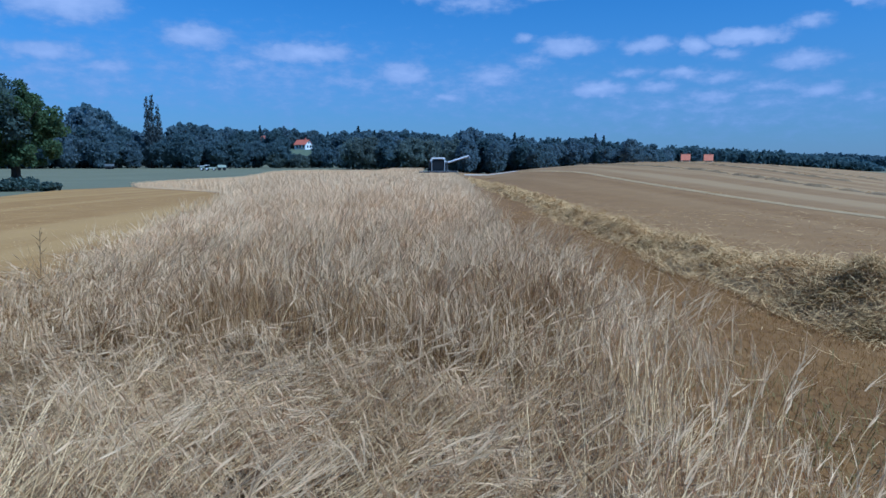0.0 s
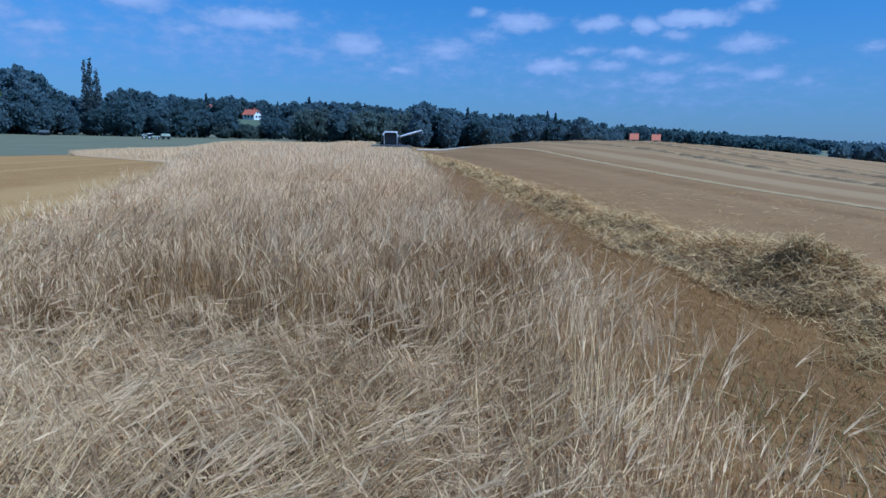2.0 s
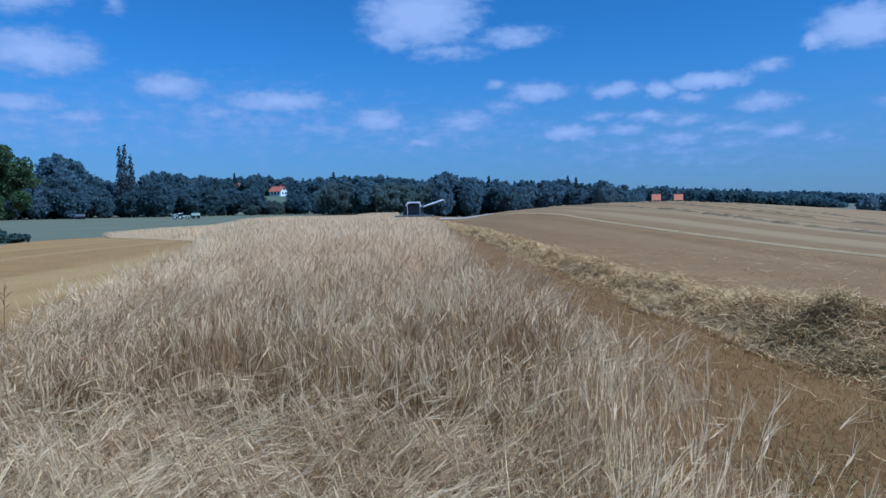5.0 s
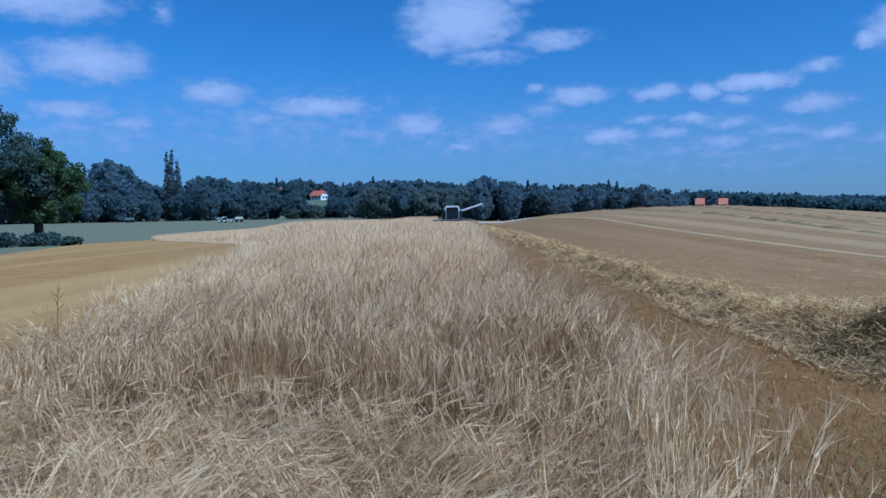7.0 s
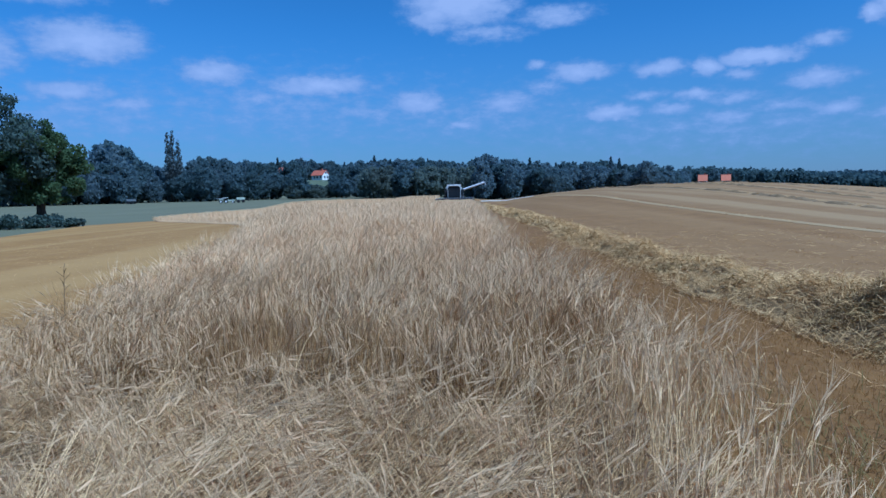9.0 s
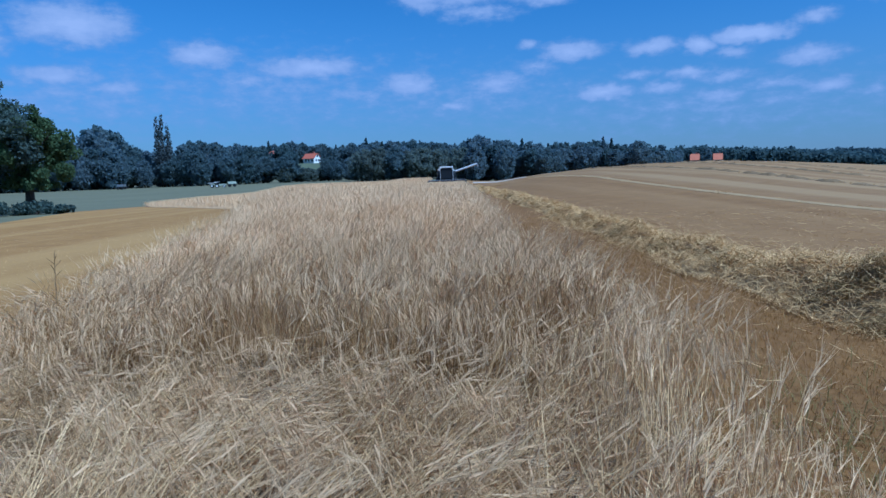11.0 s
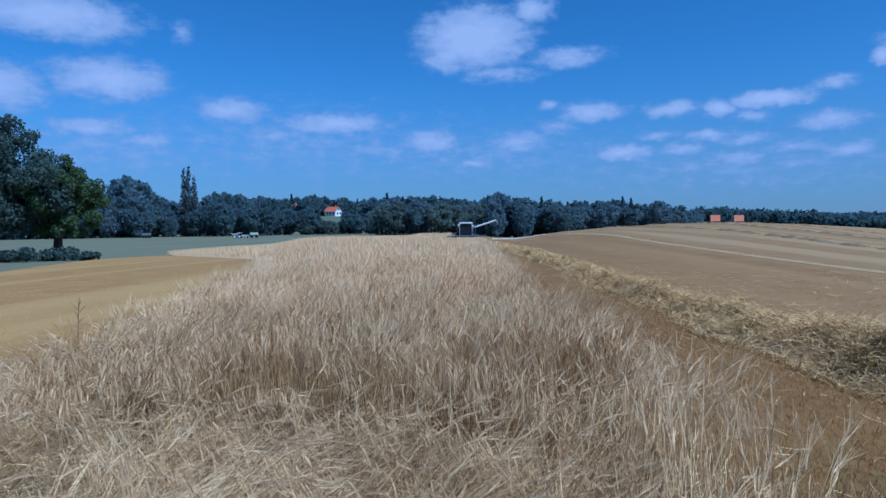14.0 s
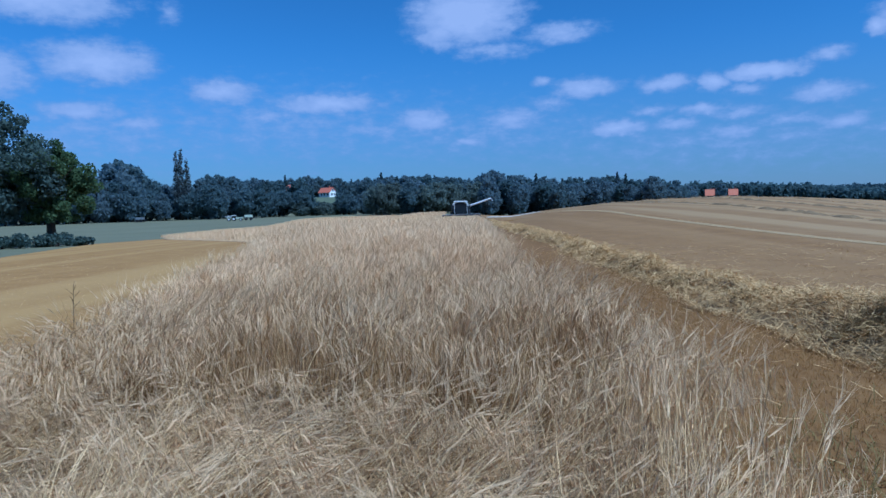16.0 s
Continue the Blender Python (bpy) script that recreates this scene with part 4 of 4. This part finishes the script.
def poplar():
    """Lombardy poplars: narrow upright crowns on three stems."""
    base = polar(-24.1, 236)
    ob = empty("lombardy_poplar", base, "tall narrow poplar with sparse upright crown", "tree")
    bm = bmesh.new()
    cs, rs = [], []
    high = 1.7 + 236 * math.tan(radians(5.35)) - base.translation.z
    for dx, top in ((-1.3, 0.97), (0.3, 1.0), (2.3, 0.86)):
        rod(bm, (dx * 0.5, 0, -0.3), (dx, 0, high * top * 0.96), 0.32, 0.05, 8)
        for i in range(16):
            f = i / 15
            cs.append((dx + rng.uniform(-0.25, 0.25), rng.uniform(-0.4, 0.4), high * top * (0.25 + 0.73 * f)))
            w = 1.6 * (1 - 0.66 * f) * rng.uniform(0.75, 1.1)
            rs.append((w, w, high * 0.05))
    part("trunk", bm, M_BARK, ob)
    V, F = leaf_cloud(cs, rs, 4200, 0.30, 0.1, 77)
    crown = new("crown", mesh_of("crown", V, F, [M_POPLAR_HAZED]))
    crown.parent = ob


poplar()


def far_wood(name, label, table, r, seed, leaf, thick=40.0, size=1.1, per_deg=520):
    """A distant wood: a mass of leaf clumps over a rising and falling outline."""
    az = np.array([t[0] for t in table], float)
    el = np.array([t[1] for t in table], float)
    g = np.random.default_rng(seed)
    cs, rs = [], []
    for a in np.arange(az[0], az[-1], 0.42):
        top = 1.7 + r * math.tan(radians(float(np.interp(a, az, el))))
        for row in range(2):
            rr = r + row * thick * 0.5 + g.uniform(-4, 4)
            x, y = rr * math.sin(radians(a)), rr * math.cos(radians(a))
            ground = float(land(x, y))
            t = top * g.uniform(0.93, 1.03) - (0 if row else 0.2 * (top - ground) * g.uniform(0, 1))
            w = r * 0.0085 * g.uniform(0.7, 1.4)
            cs.append((x, y, (t + ground) / 2)), rs.append((w, w, (t - ground) / 2))
    V0, F0 = leaf_cloud(cs, rs, int(per_deg * (az[-1] - az[0])), size, 0.2, seed)
    V, F = with_cores(V0, F0, cs, rs, 0.9)
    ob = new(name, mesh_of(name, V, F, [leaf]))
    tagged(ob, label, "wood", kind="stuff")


# Haze on these far woods comes only from the leaf colour.
far_wood("far_wood", "distant dark wooded ridge beyond the fields", [(17.5, 1.0), (19.2, 1.5), (20.5, 1.45), (22.5, 1.35), (26.7, 1.05), (27.3, 1.15), (28, 0.8), (31, 0.6), (33, 0.25), (34.2, -0.3)], 520, 3, M_LEAF_HAZED, size=1.5, per_deg=700)
far_wood("field_copse", "dark copse of broadleaf trees at the field's edge", [(35.4, 0.1), (35.8, 0.45), (37, 0.52), (38.2, 0.35), (38.9, 0.5), (40, 0.8), (41.5, 1.0), (44, 1.1), (52, 1.1)], 235, 4, M_LEAF_HAZED, size=0.6, per_deg=520)
far_wood("far_hill_wood", "wooded hill on the horizon, haze put into its leaf colour", [(24, 0.8), (29, 0.82), (32, 0.75), (35, 0.5), (37, 0.35), (50, 0.3)], 1150, 6, M_NEEDLE_HAZED, size=3.0, per_deg=500)


# ------------------------------------------------------------------ buildings
def house(name, label, m, wide, deep, eaves, ridge, roof, wall, windows=True):
    ob = empty(name, m, label, "house")
    bm = bmesh.new()
    box(bm, -wide / 2, wide / 2, -deep / 2, deep / 2, -1.5, eaves)
    # gables
    for sx in (-1, 1):
        x0, x1 = sorted((sx * wide / 2, sx * (wide / 2 - 0.3)))
        vs = [bm.verts.new(p) for p in ((x0, -deep / 2, eaves), (x0, deep / 2, eaves), (x0, 0, ridge - 0.15), (x1, -deep / 2, eaves), (x1, deep / 2, eaves), (x1, 0, ridge - 0.15))]
        for f in ((0, 1, 2), (3, 5, 4), (0, 3, 4, 1), (1, 4, 5, 2), (2, 5, 3, 0)):
            bm.faces.new([vs[i] for i in f])
    bmesh.ops.recalc_face_normals(bm, faces=bm.faces)
    part("wall", bm, wall, ob)
    slope = math.atan2(ridge - eaves, deep / 2)
    ln = math.hypot(ridge - eaves, deep / 2) + 0.5
    for sy in (-1, 1):
        bm = bmesh.new()
        q = Matrix.Translation((0, 0, ridge)) @ Matrix.Rotation(-sy * slope, 4, "X")
        box(bm, -wide / 2 - 0.4, wide / 2 + 0.4, min(0, sy * ln), max(0, sy * ln), 0.0, 0.16, m=q)
        part("roof", bm, roof, ob)
    bm = bmesh.new()
    box(bm, wide * 0.15, wide * 0.15 + 0.6, -0.3, 0.3, ridge - 0.5, ridge + 0.9, 0.03)
    part("chimney", bm, M_TILE, ob)
    if windows:
        def pane(x0, x1, y0, y1, z0, z1):
            w = new("window")
            w.parent = ob
            bm = bmesh.new()
            box(bm, x0 - 0.06, x1 + 0.06, y0 - 0.06, y1 + 0.06, z0 - 0.06, z1 + 0.06)
            part("window_frame", bm, M_WHITE, w)
            bm = bmesh.new()
            gx, gy = (0.08, -0.02) if x1 - x0 < y1 - y0 else (-0.02, 0.08)
            box(bm, x0 - gx, x1 + gx, y0 - gy, y1 + gy, z0, z1)
            part("pane", bm, M_GLASS, w)
        for x in (-0.32, -0.05, 0.25):
            pane(wide * x, wide * x + 1.1, -deep / 2 - 0.03, -deep / 2 + 0.05, eaves - 1.7, eaves - 0.5)
        for y in (-0.28, 0.12):
            pane(wide / 2 - 0.05, wide / 2 + 0.03, deep * y, deep * y + 1.1, eaves - 1.7, eaves - 0.5)
        pane(wide / 2 - 0.05, wide / 2 + 0.03, -0.5, 0.5, eaves + 0.5, eaves + 1.6)
    return ob


def lawn():
    azs, rs = np.linspace(-15.2, -9.6, 12), np.linspace(268, 345, 14)
    A, R = np.meshgrid(np.radians(azs), rs)
    X, Y = R * np.sin(A), R * np.cos(A)
    i = np.arange(X.size).reshape(X.shape)
    f = np.stack([i[:-1, :-1], i[:-1, 1:], i[1:, 1:], i[1:, :-1]], -1).reshape(-1, 4)
    ob = new("hillside_lawn", mesh_of("hillside_lawn", np.stack([X, Y, land(X, Y) + 0.05], -1).reshape(-1, 3), f, [M_LAWN], soft=True))
    tagged(ob, "sloping green lawn below the white house", "lawn", kind="structure")


lawn()
house("white_house", "white rendered house with a red tiled roof on a hillside", polar(-12.15, 334, 0.2, -28), 7.0, 5.2, 2.3, 4.6, M_TILE, M_WALL)
house("red_roofed_house", "small house with a red roof half hidden by trees", polar(-15.45, 352, 2.2, 20), 8.0, 6.0, 2.6, 5.0, M_TILE, M_WALL)
house("orange_roofed_house", "house with a bright orange tiled roof behind the brow", polar(20.55, 450, 0.0, -22), 5.0, 6.0, 5.6, 9.3, M_TILE_O, M_WALL)
house("orange_roofed_house", "second house with a bright orange tiled roof behind the brow", polar(22.3, 450, 0.0, -22), 5.0, 6.0, 5.4, 9.0, M_TILE_O, M_WALL)
house("white_farmhouse", "white farmhouse roof among tree tops", polar(-26.6, 290, 3.2, 25), 8.0, 6.0, 3.0, 5.2, M_GREY, M_WALL)


def track():
    """A pale farm track along the far end of the stubble."""
    azs, rs = np.linspace(1.9, 6.6, 30), np.linspace(131, 139, 4)
    A, Q = np.meshgrid(np.radians(azs), rs)
    X, Y = Q * np.sin(A), Q * np.cos(A)
    i = np.arange(X.size).reshape(X.shape)
    f = np.stack([i[:-1, :-1], i[:-1, 1:], i[1:, 1:], i[1:, :-1]], -1).reshape(-1, 4)
    ob = new("farm_track", mesh_of("farm_track", np.stack([X, Y, land(X, Y) + 0.06], -1).reshape(-1, 3), f[:, ::-1], [M_TRACK], soft=True))
    tagged(ob, "pale dusty farm track along the stubble's far end", "track", kind="structure")


track()


# ------------------------------------------------------------------ machines
def wheel(parent, x, y, r, w, rim):
    t = new("wheel")
    t.parent = parent
    bm = bmesh.new()
    rod(bm, (x - w / 2, y, r), (x + w / 2, y, r), r, seg=28)
    for k in range(20):
        a = k * math.tau / 20
        q = Matrix.Translation((x, y + math.cos(a) * r, r + math.sin(a) * r)) @ Matrix.Rotation(a, 4, "X")
        box(bm, -w / 2, w / 2, -0.05, 0.05, -0.05, 0.05, m=q)
    part("tyre", bm, M_TYRE, t)
    bm = bmesh.new()
    for s in (-1, 1):
        rod(bm, (x + s * (w / 2 - 0.08), y, r), (x + s * (w / 2 + 0.02), y, r), r * 0.55, r * 0.45, 20)
    part("rim", bm, rim, t)


def combine(m):
    """A combine harvester that faces -y, with its unloading auger swung out."""
    ob = empty("combine_harvester", m, "pale combine harvester with auger swung out, cutting barley", "combine harvester")
    bm = bmesh.new()
    box(bm, -1.35, 1.35, 0.4, 6.2, 1.0, 2.75, 0.12)
    box(bm, -1.2, 1.2, 5.8, 7.4, 1.2, 2.2, 0.2)
    part("body", bm, M_DARK, ob, "dark grey threshing body")
    bm = bmesh.new()
    box(bm, -1.25, 1.25, 1.2, 4.4, 2.75, 3.25, 0.15)
    part("grain_tank", bm, M_WHITE, ob)
    cab = new("cab")
    cab.parent = ob
    bm = bmesh.new()
    box(bm, -0.95, 0.95, -1.1, 0.45, 1.5, 3.25, 0.14)
    part("windscreen", bm, M_CABGLASS, cab, "dark tinted cab glass")
    bm = bmesh.new()
    box(bm, -1.12, 1.12, -1.35, 0.55, 3.25, 3.5, 0.09)
    part("cab_roof", bm, M_WHITE, cab, "white cab roof")
    for sx in (-1, 1):
        bm = bmesh.new()
        rod(bm, (sx * 0.98, -1.12, 1.5), (sx * 0.98, -1.12, 3.3), 0.03)
        part("cab_pillar", bm, M_WHITE, cab)
        bm = bmesh.new()
        box(bm, sx * 1.35 - 0.12, sx * 1.35 + 0.12, -1.25, -1.18, 2.3, 2.8, 0.03)
        rod(bm, (sx * 1.0, -1.1, 2.9), (sx * 1.35, -1.2, 2.75), 0.02)
        part("mirror", bm, M_DARK, ob)
        bm = bmesh.new()
        box(bm, sx * 0.65 - 0.13, sx * 0.65 + 0.13, -1.4, -1.33, 3.3, 3.42)
        part("work_light", bm, M_WHITE, cab)
    bm = bmesh.new()
    box(bm, -0.75, 0.75, -1.9, 0.6, 0.55, 1.45, 0.08)
    part("feeder_house", bm, M_DARK, ob)
    header = new("header")
    header.parent = ob
    bm = bmesh.new()
    box(bm, -3.0, 3.0, -2.3, -1.85, 0.25, 1.35, 0.05)
    box(bm, -3.0, 3.0, -3.3, -2.2, 0.2, 0.32)
    part("trough", bm, M_DARK, header)
    for sx in (-1, 1):
        bm = bmesh.new()
        vs = [bm.verts.new((sx * 3.0 + dx, y, z)) for dx in (-0.05, 0.05) for y, z in ((-1.85, 0.2), (-4.0, 0.15), (-3.2, 0.75), (-1.85, 1.1))]
        for f in ((0, 1, 2, 3), (7, 6, 5, 4), (0, 4, 5, 1), (1, 5, 6, 2), (2, 6, 7, 3), (3, 7, 4, 0)):
            bm.faces.new([vs[i] for i in f])
        bmesh.ops.recalc_face_normals(bm, faces=bm.faces)
        part("divider", bm, M_DARK, header)
    bm = bmesh.new()
    rod(bm, (-2.85, -2.95, 1.0), (2.85, -2.95, 1.0), 0.09)
    part("reel_shaft", bm, M_GREY, header)
    for k in range(6):
        a = k * math.tau / 6
        y, z = -2.95 + 0.5 * math.cos(a), 1.0 + 0.5 * math.sin(a)
        bm = bmesh.new()
        rod(bm, (-2.85, y, z), (2.85, y, z), 0.035, seg=6)
        for x in np.arange(-2.8, 2.81, 0.4):
            rod(bm, (x, y, z), (x, y - 0.05, z - 0.2), 0.012, seg=4)
        for x in (-2.8, 0, 2.8):
            rod(bm, (x, -2.95, 1.0), (x, y, z), 0.025, seg=5)
        part("reel_bat", bm, M_GREY, header)
    auger = new("unloading_auger")
    auger.parent = ob
    bm = bmesh.new()
    rod(bm, (1.3, 1.4, 2.35), (1.35, 1.2, 2.75), 0.2, seg=14)
    rod(bm, (1.2, 1.2, 2.6), (4.85, 0.6, 3.75), 0.16, 0.15, 14)
    part("tube", bm, M_WHITE, auger, "white auger tube")
    bm = bmesh.new()
    rod(bm, (4.85, 0.6, 3.7), (5.0, 0.6, 3.3), 0.17, 0.16, 12)
    part("spout", bm, M_GREY, auger, "grey hanging rubber spout")
    for x in (-1.35, 1.35):
        wheel(ob, x, -0.1, 0.85, 0.6, M_WHITE)
        wheel(ob, x * 0.8, 5.4, 0.55, 0.4, M_WHITE)
    bm = bmesh.new()
    for k in range(5):
        box(bm, 1.0, 1.45, -0.75, -0.4, 0.55 + 0.25 * k, 0.59 + 0.25 * k)
    rod(bm, (1.45, -0.75, 0.5), (1.45, -0.75, 2.4), 0.02, seg=6)
    part("ladder", bm, M_GREY, ob)


combine(polar(-0.45, 101, 0.0, 2))


def tractor_and_trailer(m):
    ob = empty("farm_sprayer", m, "pale green and white farm machine parked before the wood", "farm machine")
    bm = bmesh.new()
    box(bm, 0.2, 3.4, -0.8, 0.8, 0.9, 1.55, 0.1)
    part("bonnet", bm, M_GREEN, ob)
    bm = bmesh.new()
    box(bm, -1.2, 0.5, -0.9, 0.9, 1.0, 2.35, 0.12)
    part("cab_glass", bm, M_GLASS, ob)
    bm = bmesh.new()
    box(bm, -1.4, 0.7, -1.0, 1.0, 2.35, 2.55, 0.08)
    part("cab_roof", bm, M_WHITE, ob)
    bm = bmesh.new()
    box(bm, -3.6, -1.3, -1.0, 1.0, 1.1, 1.9, 0.25)
    part("tank", bm, M_GREEN, ob)
    bm = bmesh.new()
    rod(bm, (-3.4, -1.0, 2.0), (0.6, -1.05, 2.5), 0.1)
    rod(bm, (-3.6, -1.0, 2.05), (-4.4, -1.0, 2.25), 0.08)
    part("boom", bm, M_WHITE, ob)
    for x, r in ((-2.6, 0.75), (-0.4, 0.8), (2.6, 0.6)):
        for y in (-0.95, 0.95):
            t = new("wheel")
            t.parent = ob
            bm = bmesh.new()
            rod(bm, (x, y - 0.2, r), (x, y + 0.2, r), r, seg=24)
            part("tyre", bm, M_TYRE, t)
            bm = bmesh.new()
            rod(bm, (x, y - 0.23, r), (x, y + 0.23, r), r * 0.55, seg=18)
            part("rim", bm, M_WHITE, t)


tractor_and_trailer(polar(-20.0, 186, 0.0, 12) @ Matrix.Scale(0.6, 4))


def trailer(m, label, mat, ln):
    ob = empty("farm_trailer", m, label, "trailer")
    bm = bmesh.new()
    box(bm, -ln / 2, ln / 2, -1.0, 1.0, 0.8, 1.5, 0.05)
    part("body", bm, mat, ob)
    bm = bmesh.new()
    rod(bm, (ln / 2, 0, 0.8), (ln / 2 + 1.2, 0, 0.5), 0.06)
    part("drawbar", bm, M_DARK, ob)
    for x in (-ln * 0.3, ln * 0.3):
        for y in (-0.9, 0.9):
            bm = bmesh.new()
            rod(bm, (x, y - 0.14, 0.45), (x, y + 0.14, 0.45), 0.45, seg=18)
            part("wheel", bm, M_TYRE, ob)


trailer(polar(-18.9, 188, 0.0, 20), "low green farm trailer by the wood", M_GREEN, 2.2)
trailer(polar(-27.3, 215, 0.0, 5), "small grey trailer in the shade of the wood", M_GREY, 2.0)


def bale(m):
    ob = empty("wrapped_bale", m, "round bale wrapped in shiny black film under trees", "bale")
    bm = bmesh.new()
    rod(bm, (-0.6, 0, 0.6), (0.6, 0, 0.6), 0.62, seg=26)
    bmesh.ops.bevel(bm, geom=[e for e in bm.edges if e.calc_face_angle(0) > 1.0], offset=0.09, segments=3, affect="EDGES")
    part("wrap", bm, M_WRAP, ob)


bale(polar(-36.9, 55, 0.0, 15) @ Matrix.Scale(0.6, 4))


def cane(m):
    ob = empty("marker_cane", m, "thin pale cane standing in the golden headland stubble", "cane")
    bm = bmesh.new()
    rod(bm, (0, 0, -0.1), (0.01, 0.01, 0.25), 0.009, 0.008, 8)
    rod(bm, (0.01, 0.01, 0.25), (0.0, 0.02, 0.43), 0.008, 0.006, 8)
    part("shaft", bm, M_STRAW, ob)
    bm = bmesh.new()
    rod(bm, (0.01, 0.01, 0.24), (0.01, 0.01, 0.26), 0.011, 0.011, 8)
    part("knot", bm, M_STUB, ob)


cane(polar(-38.7, 12.4))
